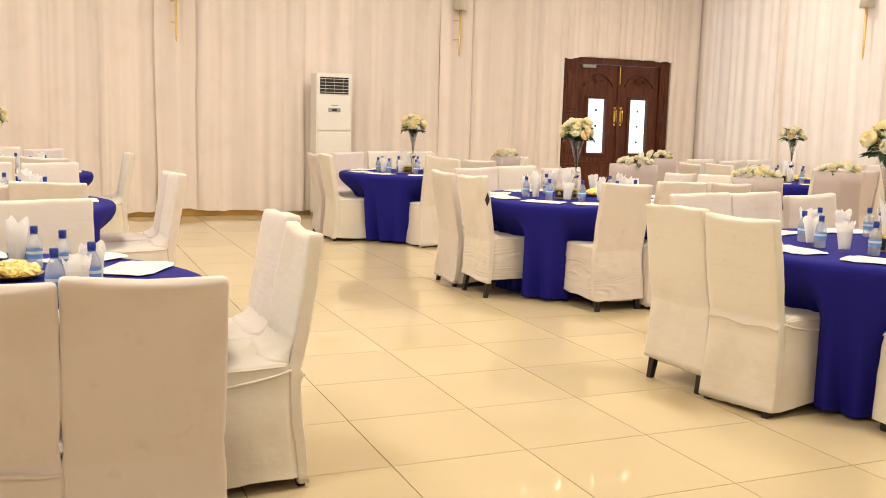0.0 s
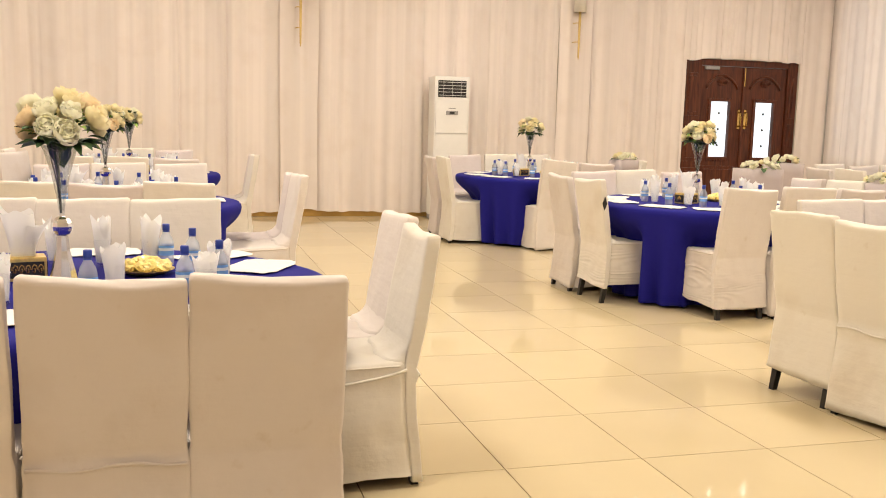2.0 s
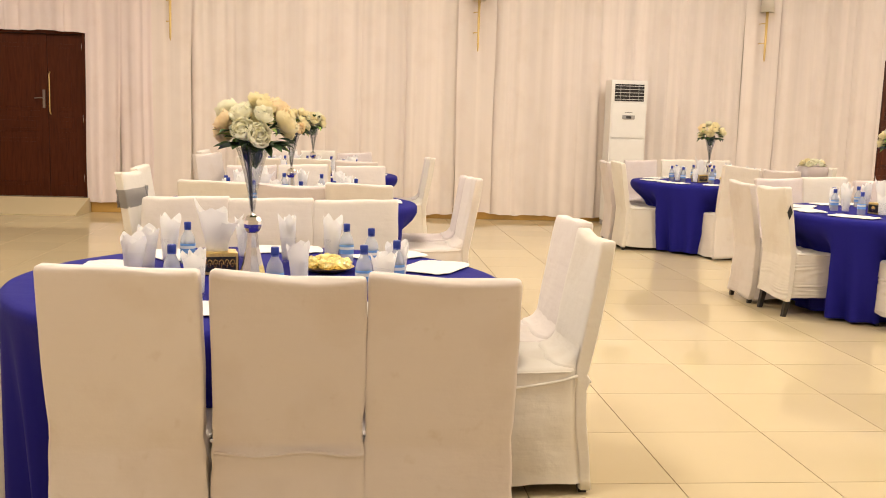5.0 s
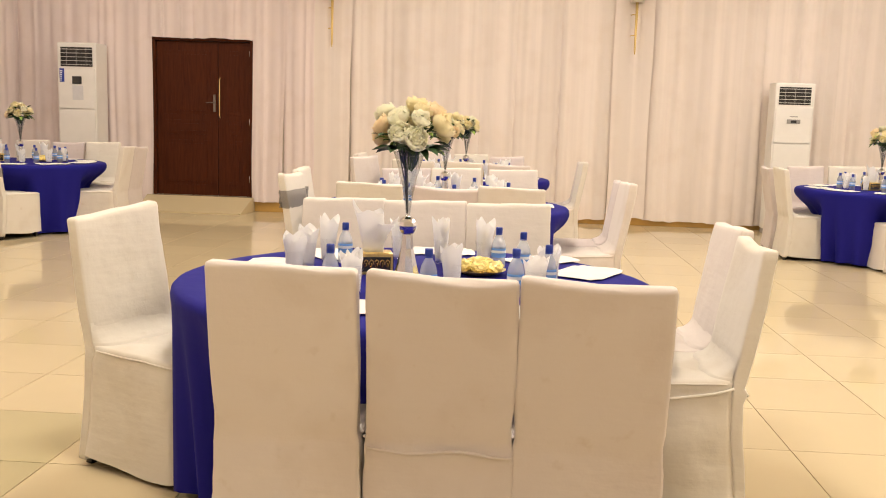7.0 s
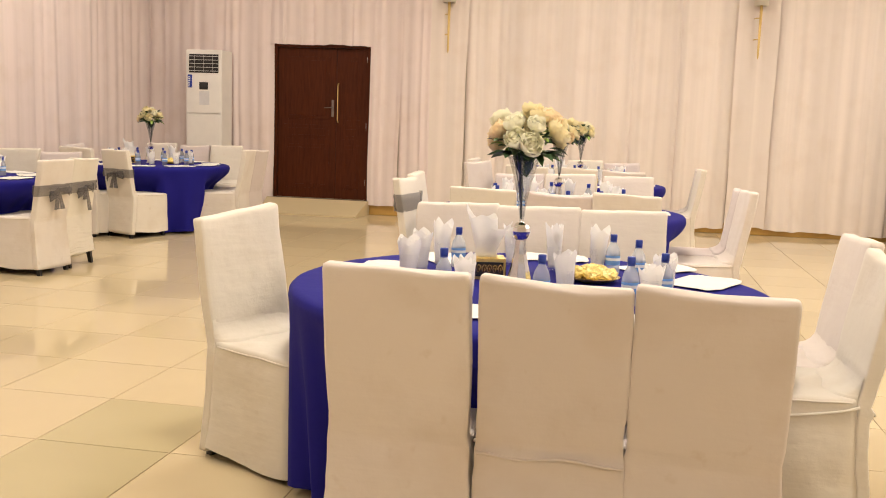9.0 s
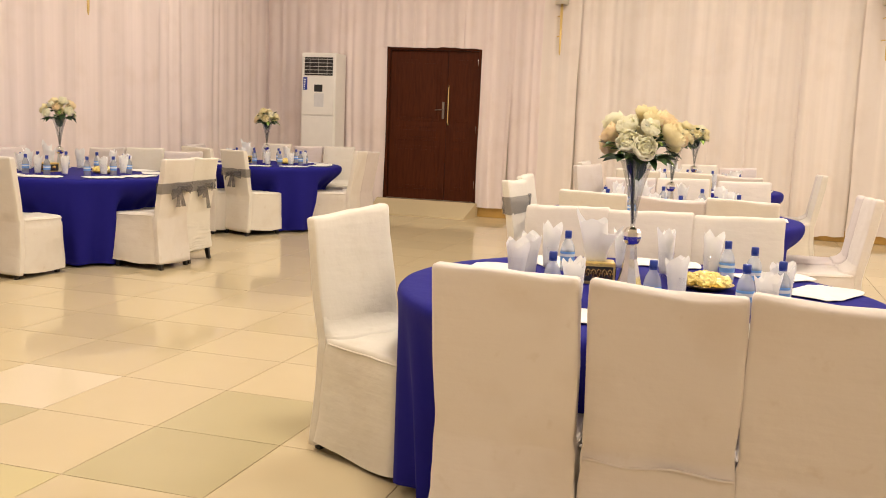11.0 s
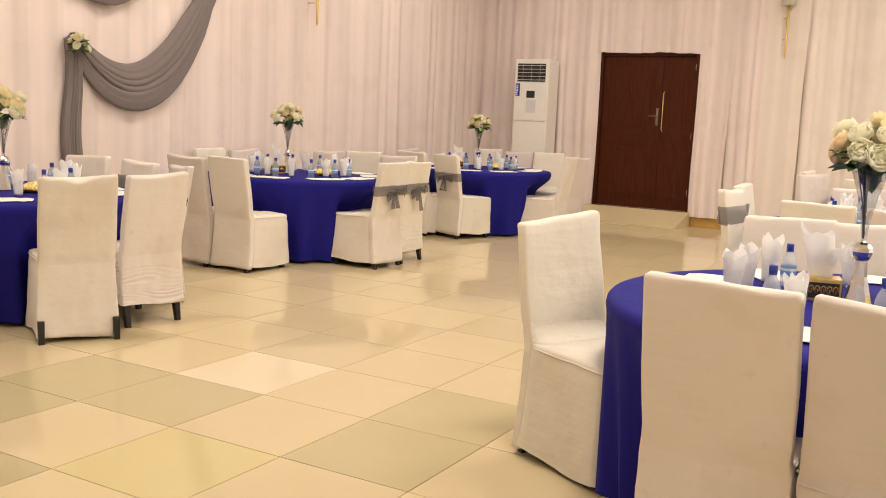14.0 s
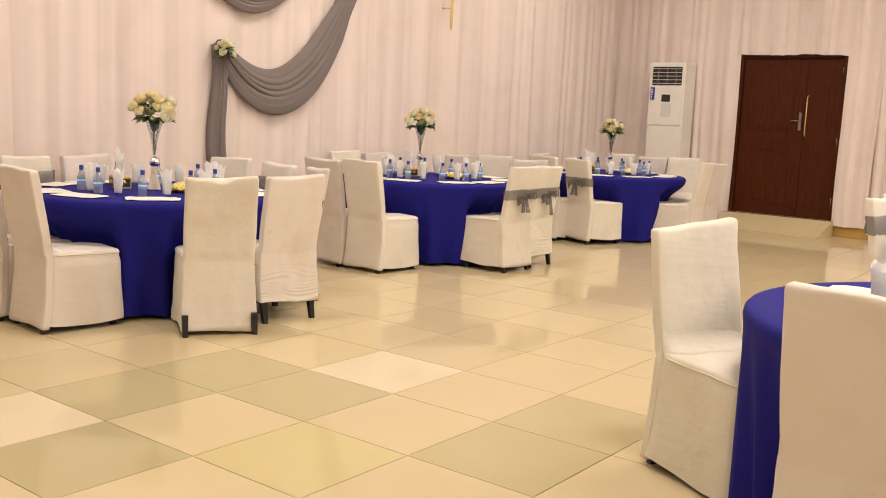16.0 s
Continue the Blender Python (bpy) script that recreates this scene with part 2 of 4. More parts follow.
CLEAR = glass("clear_glass", clear=0.95, rim=0.10, body=0.02)
PLASTIC_CLEAR = glass("clear_bottle_plastic", (0.93, 0.96, 0.99), rough=0.12, rim=0.30, body=0.06, milk=0.30)
BLUE_CAP = surface("blue_cap_plastic", (0.018, 0.045, 0.30), rough=0.4)
BLUE_LABEL = surface("blue_bottle_label", (0.16, 0.36, 0.72), rough=0.45)
WHITE_LABEL = surface("white_bottle_label", (0.75, 0.78, 0.82), rough=0.45)
ROSE_WHITE = cloth("white_rose_silk", (0.94, 0.925, 0.77), rough=0.8, crease=0.1, through_it=0.5)
ROSE_PEACH = cloth("peach_rose_silk", (0.95, 0.82, 0.58), rough=0.8, crease=0.1, through_it=0.5)
ROSE_CREAM = cloth("cream_rose_silk", (0.94, 0.87, 0.60), rough=0.8, crease=0.1, through_it=0.5)
LEAF = surface("green_leaf_silk", (0.030, 0.075, 0.020), rough=0.6, spread=0.35, scale=20)
LIME = surface("lime_leaf_silk", (0.28, 0.42, 0.08), rough=0.6, spread=0.3, scale=20)
STEM = surface("grey_green_stem", (0.07, 0.08, 0.065), rough=0.6)
DAYLIGHT = glow("daylight_outside", (0.92, 0.96, 1.0), 1.0)
LAMP_GLOW = glow("lamp_diffuser", (1.0, 0.86, 0.68), 3.0)
SHADE = cloth("sconce_shade_cloth", (0.85, 0.80, 0.70), through_it=0.4)


# ---- building helpers ----
def mesh_of(bm, name, material, smooth=True):
    bmesh.ops.recalc_face_normals(bm, faces=bm.faces[:])
    me = bpy.data.meshes.new(name)
    bm.to_mesh(me)
    bm.free()
    for one in material if isinstance(material, (list, tuple)) else (material,):
        me.materials.append(one)
    if smooth:
        me.polygons.foreach_set("use_smooth", [True] * len(me.polygons))
    return me


def part(name, bm, material, parent=None, label="", at=None, smooth=False, kind=""):
    """One mesh object, under a thing or a part; bm: a bmesh, or a mesh to share."""
    me = bm if isinstance(bm, bpy.types.Mesh) else mesh_of(bm, name, material, smooth)
    ob = new(name, me)
    if parent is not None:
        ob.parent = parent
    if at is not None:
        ob.matrix_basis = at
    return tagged(ob, label, kind=kind)


def thing(name, label, category, at=None, group="", kind=""):
    ob = new(name)
    ob.empty_display_size = 0.1
    if at is not None:
        ob.matrix_basis = at
    return tagged(ob, label, category, group, kind)


def box(x0, y0, z0, x1, y1, z1, bevel=0.0, bm=None):
    bm = bm or bmesh.new()
    made = bmesh.ops.create_cube(bm, size=1.0, matrix=Matrix.LocRotScale(((x0 + x1) / 2, (y0 + y1) / 2, (z0 + z1) / 2), None, (x1 - x0, y1 - y0, z1 - z0)))
    if bevel:
        edges = {e for v in made["verts"] for e in v.link_edges}
        bmesh.ops.bevel(bm, geom=list(edges), offset=bevel, segments=2, profile=0.6, affect="EDGES")
    return bm


def loft(rings, cap_start=True, cap_end=True, closed=True, bm=None):
    """A skin over rings of equal point counts."""
    bm = bm or bmesh.new()
    rows = [[bm.verts.new(p) for p in ring] for ring in rings]
    n = len(rows[0])
    for a, b in zip(rows, rows[1:]):
        for i in range(n if closed else n - 1):
            j = (i + 1) % n
            bm.faces.new((a[i], a[j], b[j], b[i]))
    for want, row in ((cap_start, rows[0]), (cap_end, rows[-1])):
        if want:
            c = Vector((0, 0, 0))
            for v in row:
                c += v.co
            mid = bm.verts.new(c / n)
            for i in range(n):
                bm.faces.new((row[i], row[(i + 1) % n], mid))
    return bm


def lathe(profile, n=20, caps=(True, True), bm=None, at=(0, 0)):
    return loft([[(at[0] + r * math.cos(2 * math.pi * i / n), at[1] + r * math.sin(2 * math.pi * i / n), z) for i in range(n)] for r, z in profile], *caps, bm=bm)


def tube(points, radius, n=8, bm=None):
    """A round bar along points."""
    bm = bm or bmesh.new()
    pts = [Vector(p) for p in points]
    rings = []
    for i, p in enumerate(pts):
        d = (pts[min(i + 1, len(pts) - 1)] - pts[max(i - 1, 0)]).normalized()
        side = d.cross(Vector((0.31, 0.17, 0.93))).normalized()
        up = side.cross(d)
        r = radius[i] if isinstance(radius, (list, tuple)) else radius
        rings.append([p + r * (math.cos(2 * math.pi * k / n) * side + math.sin(2 * math.pi * k / n) * up) for k in range(n)])
    return loft(rings, bm=bm)


def squircle(a, y0, y1, z, n=44, power=7.0):
    """A rounded rectangle of half width a, from y0 to y1."""
    c, b, out = (y0 + y1) / 2, (y1 - y0) / 2, []
    for i in range(n):
        t = 2 * math.pi * i / n
        u, v = math.cos(t), math.sin(t)
        k = (abs(u) ** power + abs(v) ** power) ** (-1 / power)
        out.append(Vector((a * u * k, c + b * v * k, z)))
    return out


def wobble(p, amount, size, seed):
    return Vector(p) + amount * noise.noise_vector(Vector(p) / size + Vector((seed * 7.3, seed * 3.1, seed * 1.7)))


# ---- the setting ----
floor = part("floor", box(WEST - 0.2, SOUTH - 0.2, -0.15, EAST + 0.2, NORTH + 0.2, -0.004), GROUT, label="polished cream floor tiles with dark grout", kind="structure")
tagged(floor, category="floor")

for name, b in (("wall_west", (WEST - 0.2, SOUTH, 0, WEST, NORTH, CEILING)), ("wall_south", (WEST - 0.2, SOUTH - 0.2, 0, EAST + 0.2, SOUTH, CEILING))):
    tagged(part(name, box(*b), PLASTER, kind="structure"), "plain cream plastered wall behind curtains", "wall")
tagged(part("ceiling", box(WEST - 0.2, SOUTH - 0.2, CEILING, EAST + 0.2, NORTH + 0.2, CEILING + 0.15), CEILING_PAINT, kind="structure"), "plain white painted ceiling", "ceiling")

DOOR_R = (7.45, 9.46, 2.42)
DOOR_L = (-5.06, -3.62, 2.40)
SILL_L = 0.20
wall = bmesh.new()
for x0, x1, z0, z1 in ((WEST - 0.2, DOOR_L[0], 0, CEILING), (DOOR_L[0], DOOR_L[1], DOOR_L[2], CEILING), (DOOR_L[0], DOOR_L[1], 0, SILL_L),
                       (DOOR_L[1], DOOR_R[0], 0, CEILING), (DOOR_R[0], DOOR_R[1], DOOR_R[2], CEILING), (DOOR_R[1], EAST + 0.2, 0, CEILING)):
    box(x0, NORTH, z0, x1, NORTH + 0.2, z1, bm=wall)
tagged(part("wall_north", wall, PLASTER, kind="structure"), "cream plastered wall behind white curtains", "wall")

wall = bmesh.new()
WINDOWS_E = ((2.2, 5.4), (5.7, 8.9), (9.2, 12.95))
cuts = [SOUTH] + [v for w in WINDOWS_E for v in w] + [NORTH]
for i in range(0, len(cuts), 2):
    box(EAST, cuts[i], 0, EAST + 0.2, cuts[i + 1], CEILING, bm=wall)
for y0, y1 in WINDOWS_E:
    box(EAST, y0, 0, EAST + 0.2, y1, 0.9, bm=wall)
    box(EAST, y0, 3.4, EAST + 0.2, y1, CEILING, bm=wall)
tagged(part("wall_east", wall, PLASTER, kind="structure"), "cream wall with tall windows behind sheer curtains", "wall")
tagged(part("backdrop", box(EAST + 1.5, 0, -0.1, EAST + 1.55, NORTH + 1.2, 4.2), DAYLIGHT, kind="structure"), "bright daylight outside the curtained windows", "backdrop")
tagged(part("backdrop", box(6.2, NORTH + 1.2, -0.1, 10.6, NORTH + 1.25, 3.4), DAYLIGHT, kind="structure"), "bright daylight outside the entrance door", "backdrop")

for name, b in (("baseboard", (DOOR_L[1] + 0.02, NORTH - 0.05, 0, DOOR_R[0] - 0.02, NORTH - 0.003, 0.15)), ("baseboard", (WEST + 0.02, NORTH - 0.05, 0, DOOR_L[0] - 0.02, NORTH - 0.003, 0.12)),
                ("baseboard", (DOOR_R[1] + 0.02, NORTH - 0.05, 0, EAST - 0.06, NORTH - 0.003, 0.12)), ("baseboard", (WEST + 0.003, SOUTH + 0.02, 0, WEST + 0.05, NORTH - 0.07, 0.12)),
                ("baseboard", (EAST - 0.05, SOUTH + 0.02, 0, EAST - 0.003, NORTH - 0.07, 0.12))):
    tagged(part(name, box(*b, bevel=0.012), GOLD_TRIM, kind="structure"), "varnished yellow wooden baseboard, scuffed", "baseboard")


def curtain(x0, x1, bottom, top, seed, pleat=0.15, depth=0.038, flare=1.0, ripple=0.012):
    """A pleated hanging along x at y = 0, folds towards -y, fuller at the hem."""
    rng = random.Random(seed)
    width = x1 - x0
    at, folds = 0.0, []
    while at < width:
        w = pleat * rng.uniform(0.55, 1.5)
        folds.append((at, w, rng.uniform(0.45, 1.15), rng.uniform(-0.045, 0.045)))
        at += w
    cols = max(8, int(width / 0.022))
    levels = [bottom + (top - bottom) * (k / 14) for k in range(15)]
    rows = []
    for z in levels:
        down = 1 - (z - bottom) / (top - bottom)
        row = []
        for i in range(cols + 1):
            x = width * i / cols
            f = [q for q in folds if q[0] <= x][-1]
            u = min(1.0, (x - f[0]) / f[1])
            crest = (0.5 - 0.5 * math.cos(2 * math.pi * u)) ** 0.7
            sway = f[3] * down * math.sin(math.pi * u) + 0.045 * down * noise.noise(Vector((x * 1.3, z * 0.6, seed)))
            y = -0.012 - depth * f[2] * crest * (0.65 + 0.35 * flare * down) - ripple * (1 + noise.noise(Vector((x * 5, z * 0.8, seed + 9))))
            lift = (0.045 * noise.noise(Vector((x * 1.6, seed * 3.7, 4))) + 0.020 * noise.noise(Vector((x * 7, seed * 3.7, 8)))) if z == bottom else 0
            row.append((x0 + x + sway, y, z + lift))
        rows.append(row)
    return loft(rows, False, False, closed=False)


def hang(x0, x1, bottom, seed, at, label="floor-length white sheer curtain in soft pleats", cloth_kind=None, **kw):
    ob = part("curtain", curtain(x0, x1, bottom, CEILING - 0.02, seed, **kw), cloth_kind or CURTAIN, smooth=True, at=at, kind="structure")
    tagged(ob, label, "curtain")


SCONCES_N = (-2.49, 1.58, 5.60)
PIER = 0.26
NORTH_FACE = pose(0, NORTH - 0.06, 0)
seed = 1
hang(DOOR_L[1], DOOR_L[1] + 0.46, 0.150, 91, NORTH_FACE, cloth_kind=CURTAIN_ROSY)
edges = [WEST + 0.07, DOOR_L[0]], [DOOR_L[1] + 0.44, SCONCES_N[0] - PIER], [SCONCES_N[0] + PIER, SCONCES_N[1] - PIER], [SCONCES_N[1] + PIER, SCONCES_N[2] - PIER], [SCONCES_N[2] + PIER, DOOR_R[0]], [DOOR_R[1], EAST - 0.12]
for a, b in edges:
    steps = max(1, round((b - a) / 1.9))
    for k in range(steps):
        seed += 1
        hang(a + (b - a) * k / steps - 0.01, a + (b - a) * (k + 1) / steps + 0.01, 0.062, seed, NORTH_FACE, cloth_kind=CURTAIN_ROSY if a < SCONCES_N[0] else CURTAIN)
for x0, x1, z in (DOOR_L, DOOR_R):
    seed += 1
    hang(x0 - 0.05, x1 + 0.05, z - 0.02, seed, NORTH_FACE, "short white sheer curtain gathered above the door", pleat=0.12, cloth_kind=CURTAIN_ROSY if x0 < 0 else CURTAIN)
for x in SCONCES_N:
    seed += 1
    hang(x - PIER, x + PIER, 0.09, seed, pose(0, NORTH - 0.10, 0), "flat white curtain wrapped round a wall pier", pleat=0.4, depth=0.03)
for k in range(9):
    seed += 1
    y0 = SOUTH + (NORTH - 0.12 - SOUTH) * k / 9
    y1 = SOUTH + (NORTH - 0.12 - SOUTH) * (k + 1) / 9
    hang(y0 - 0.01, y1 + (0.06 if k == 8 else 0.01), 0.065, seed, pose(WEST + 0.06, 0, 0, 0, 0, 90), depth=0.038, pleat=0.25, cloth_kind=CURTAIN_ROSY)
    hang(-y1 - 0.05, -y0 + 0.05, 0.09, seed + 40, pose(EAST - 0.06, 0, 0, 0, 0, -90), depth=0.030, pleat=0.2, label="white sheer curtain lit by daylight behind")


# unseen fittings, added around the lamps; their form is made up
def ceiling_fitting():
    lamp = thing("ceiling_light", "added round white ceiling light, unseen, switched on", "ceiling light", group="ceiling lights")
    part("rim", lathe([(0.40, 0.0), (0.46, 0.0), (0.46, -0.03), (0.44, -0.05), (0.41, -0.05), (0.40, -0.03)], 28, (False, False)), WHITE_PAINT, lamp)
    part("diffuser", lathe([(0.40, -0.012), (0.2, -0.02), (0.01, -0.02)], 28, (True, True)), LAMP_GLOW, lamp)
    return lamp


master = ceiling_fitting()
master.matrix_basis = pose(LAMP_X[0], LAMP_Y[0], CEILING)
for lx in LAMP_X:
    for ly in LAMP_Y:
        if (lx, ly) != (LAMP_X[0], LAMP_Y[0]):
            copy_thing(master, pose(lx, ly, CEILING))


def track_light(x0, x1, y, z, count):
    """A hanging bar of small bulbs, seen as glints in the floor."""
    t = thing("track_light", "hanging white track light with five small lit bulbs", "ceiling light")
    part("bar", box(x0 - 0.1, y - 0.02, z, x1 + 0.1, y + 0.02, z + 0.04, bevel=0.006), WHITE_PAINT, t)
    for x in (x0, x1):
        part("drop_rod", tube([(x, y, z + 0.04), (x, y, CEILING)], 0.008), WHITE_PAINT, t)
    for k in range(count):
        part("bulb", lathe([(0.006, 0.0), (0.012, -0.010), (0.013, -0.022), (0.007, -0.032)], 14), BULB, t, at=pose(x0 + (x1 - x0) * k / (count - 1), y, z))


BULB = glow("small_bulb", (1.0, 0.93, 0.82), 42.0)
track_light(5.37, 7.59, 11.1, 3.68, 5)


# ---- doors ----
def panel_on(leaf, x0, x1, z0, z1, y, material, bevel=0.02, proud=1.0):
    """A raised field inside a moulding, on the room side."""
    part("moulding", box(x0, y - 0.016 * proud, z0, x1, y, z1, bevel=0.008 * proud), material, leaf)
    part("field", box(x0 + 0.05, y - 0.030 * proud, z0 + 0.05, x1 - 0.05, y - 0.012 * proud, z1 - 0.05, bevel=bevel * 0.5 * proud), material, leaf)


def entrance_door():
    x0, x1, top = DOOR_R
    door = thing("door_1", "carved dark mahogany double entrance door with narrow glass panes", "door", pose(x0, NORTH + 0.02, 0), kind="structure")
    w = x1 - x0
    for a, b in ((0, 0.30), (w - 0.18, w)):
        jamb = part("jamb", box(a + 0.002, -0.06, 0, b, 0.12, top - 0.002, bevel=0.01), DOOR_RED, door)
        for z0, z1 in ((0.15, 0.75), (0.85, 1.45), (1.55, 2.2)):
            panel_on(jamb, a + 0.03, b - 0.03, z0, z1, -0.06, DOOR_RED)
    part("lintel", box(0.302, -0.06, top - 0.10, w - 0.182, 0.12, top - 0.002, bevel=0.01), DOOR_RED, door)
    mid = (0.30 + w - 0.18) / 2
    for a, b, sign in ((0.305, mid - 0.004, 1), (mid + 0.004, w - 0.185, -1)):
        g0 = (a + 0.20, a + 0.53) if sign > 0 else (b - 0.53, b - 0.20)
        leaf = bmesh.new()
        box(a, -0.02, 0.01, g0[0], 0.03, top - 0.104, bm=leaf)
        box(g0[1], -0.02, 0.01, b, 0.03, top - 0.104, bm=leaf)
        box(g0[0], -0.02, 0.01, g0[1], 0.03, 0.92, bm=leaf)
        box(g0[0], -0.02, 1.78, g0[1], 0.03, top - 0.104, bm=leaf)
        leaf = part("leaf", leaf, DOOR_RED, door)
        for q in ((g0[0] - 0.05, 0.87, g0[0], 1.83), (g0[1], 0.87, g0[1] + 0.05, 1.83), (g0[0], 0.87, g0[1], 0.92), (g0[0], 1.78, g0[1], 1.83)):
            part("glazing_bead", box(q[0], -0.045, q[1], q[2], -0.021, q[3], bevel=0.006), DOOR_RED, leaf)
        pane = part("pane", box(g0[0] + 0.001, 0.0, 0.921, g0[1] - 0.001, 0.006, 1.779), CLEAR, leaf)
        pane.visible_shadow = False
        for zc in (1.1, 1.35, 1.6):
            part("glazing_ornament", lathe([(0.002, -0.004), (0.022, 0), (0.002, 0.004)], 6), DARK, leaf, at=pose((g0[0] + g0[1]) / 2, -0.006, zc, 90))
        panel_on(leaf, a + 0.06, b - 0.06, 0.15, 0.78, -0.021, DOOR_RED)
        arch = [((a + b) / 2 - 0.27 + 0.54 * k / 16, -0.03, 1.98 + 0.20 * math.sin(math.pi * k / 16) ** 0.7) for k in range(17)]
        part("arch_moulding", tube(arch, 0.020), DOOR_RED, leaf, smooth=True)
        rose_pts = [((a + b) / 2 + 0.10 * math.cos(k * 0.9) * (1 - k / 24), -0.03, 2.07 + 0.055 * math.sin(k * 0.9) * (1 - k / 24)) for k in range(22)]
        part("carved_scroll", tube(rose_pts, 0.014), DOOR_RED, leaf, smooth=True)
        hx = mid - 0.055 * sign
        plate = part("handle_plate", box(hx - 0.022, -0.03, 1.36, hx + 0.022, -0.0205, 1.66, bevel=0.004), GOLD, leaf)
        part("handle", tube([(hx, -0.03, 1.40), (hx, -0.08, 1.42), (hx, -0.085, 1.52), (hx, -0.08, 1.60), (hx, -0.03, 1.62)], 0.013), GOLD, plate, smooth=True)
    part("astragal", box(mid - 0.022, -0.045, 0.02, mid + 0.022, -0.0205, top - 0.11, bevel=0.01), DOOR_RED, door)
    part("door_closer", box(0.36, -0.075, top - 0.16, 0.60, -0.0205, top - 0.11, bevel=0.008), GREY_PLASTIC, door)
    part("flush_bolt", box(mid - 0.006, -0.052, 2.02, mid + 0.012, -0.0455, 2.30, bevel=0.003), GOLD, door)


def side_door():
    x0, x1, top = DOOR_L
    w = x1 - x0
    door = thing("door_2", "brown panelled wooden door and narrow side leaf, closed", "door", pose(x0, NORTH + 0.02, 0), kind="structure")
    for a, b in ((0.002, 0.05), (w - 0.05, w - 0.002)):
        part("jamb", box(a, -0.08, SILL_L + 0.002, b, 0.12, top - 0.002, bevel=0.006), DOOR_BROWN, door)
    part("lintel", box(0.052, -0.08, top - 0.05, w - 0.052, 0.12, top - 0.002, bevel=0.006), DOOR_BROWN, door)
    split = w * 0.645
    for a, b in ((0.054, split - 0.003), (split + 0.003, w - 0.054)):
        leaf = part("leaf", box(a, -0.03, SILL_L + 0.002, b, 0.02, top - 0.054, bevel=0.004), DOOR_BROWN, door)
        for z0, z1 in ((SILL_L + 0.15, 0.98), (1.06, 1.26), (1.34, 2.22)):
            panel_on(leaf, a + 0.10, b - 0.10, z0, z1, -0.031, DOOR_BROWN, proud=0.4)
    plate = part("handle_plate", box(split - 0.068, -0.047, 1.38, split - 0.034, -0.0315, 1.62, bevel=0.004), WORN_STEEL, door)
    part("lever", tube([(split - 0.052, -0.047, 1.51), (split - 0.052, -0.085, 1.51), (split - 0.10, -0.09, 1.51), (split - 0.16, -0.088, 1.505)], 0.007), WORN_STEEL, plate, smooth=True)
    part("pull_bar", tube([(split + 0.03, -0.031, 1.30), (split + 0.03, -0.07, 1.33), (split + 0.03, -0.07, 1.82), (split + 0.03, -0.031, 1.85)], 0.008), SATIN_GOLD, door, smooth=True)
    for z in (0.45, 1.25, 2.2):
        part("hinge", tube([(w - 0.058, -0.036, z - 0.05), (w - 0.058, -0.036, z + 0.05)], 0.009), CHROME, door, smooth=True)
    ramp = bmesh.new()
    ya, yb = NORTH - 0.16, NORTH - 0.62
    pts = [(x0 - 0.06, ya, 0), (x1 + 0.02, ya, 0), (x1 - 0.02, yb, 0), (x0 - 0.03, yb, 0), (x0 - 0.06, ya, SILL_L - 0.01), (x1 + 0.02, ya, SILL_L - 0.01), (x1 - 0.02, yb, 0.018), (x0 - 0.03, yb, 0.018)]
    v = [ramp.verts.new(p) for p in pts]
    for q in ((0, 1, 2, 3), (4, 5, 6, 7), (0, 1, 5, 4), (1, 2, 6, 5), (2, 3, 7, 6), (3, 0, 4, 7)):
        ramp.faces.new([v[i] for i in q])
    tagged(part("door_ramp", ramp, TILE), "sloping cream tiled ramp up to the brown door", "ramp")
    step = part("door_sill", box(x0 - 0.06, NORTH - 0.158, 0, x1 + 0.02, NORTH - 0.003, SILL_L, bevel=0.006), TILE, kind="structure")
    tagged(step, "cream tiled door sill", "sill")


entrance_door()
side_door()


# ---- fixtures on the walls ----
def sconce():
    s = thing("wall_sconce", "brass rod wall sconce with a white shade", "wall lamp", group="wall sconces")
    part("rod", tube([(0, -0.09, 2.30), (0, -0.09, 2.34), (0, -0.09, 2.98)], [0.004, 0.013, 0.020], 10), SATIN_GOLD, s, smooth=True)
    for z in (2.55, 2.82):
        part("bracket", tube([(0, -0.09, z), (-0.05, -0.07, z), (-0.06, 0.0, z)], 0.007), SATIN_GOLD, s, smooth=True)
    part("shade", lathe([(0.075, 2.97), (0.095, 2.972), (0.070, 3.24), (0.066, 3.24), (0.085, 2.98)], 20, (False, False), at=(0, -0.09)), SHADE, s, smooth=True)
    return s


master = sconce()
master.matrix_basis = pose(SCONCES_N[0], NORTH - 0.14, 0)
for x in SCONCES_N[1:]:
    copy_thing(master, pose(x, NORTH - 0.14, 0))
for y in (8.83,):
    copy_thing(master, pose(WEST + 0.09, y, 0.04, 0, 0, 90))
for y in (9.6, 5.5):
    copy_thing(master, pose(EAST - 0.09, y, 0.0, 0, 0, -90))


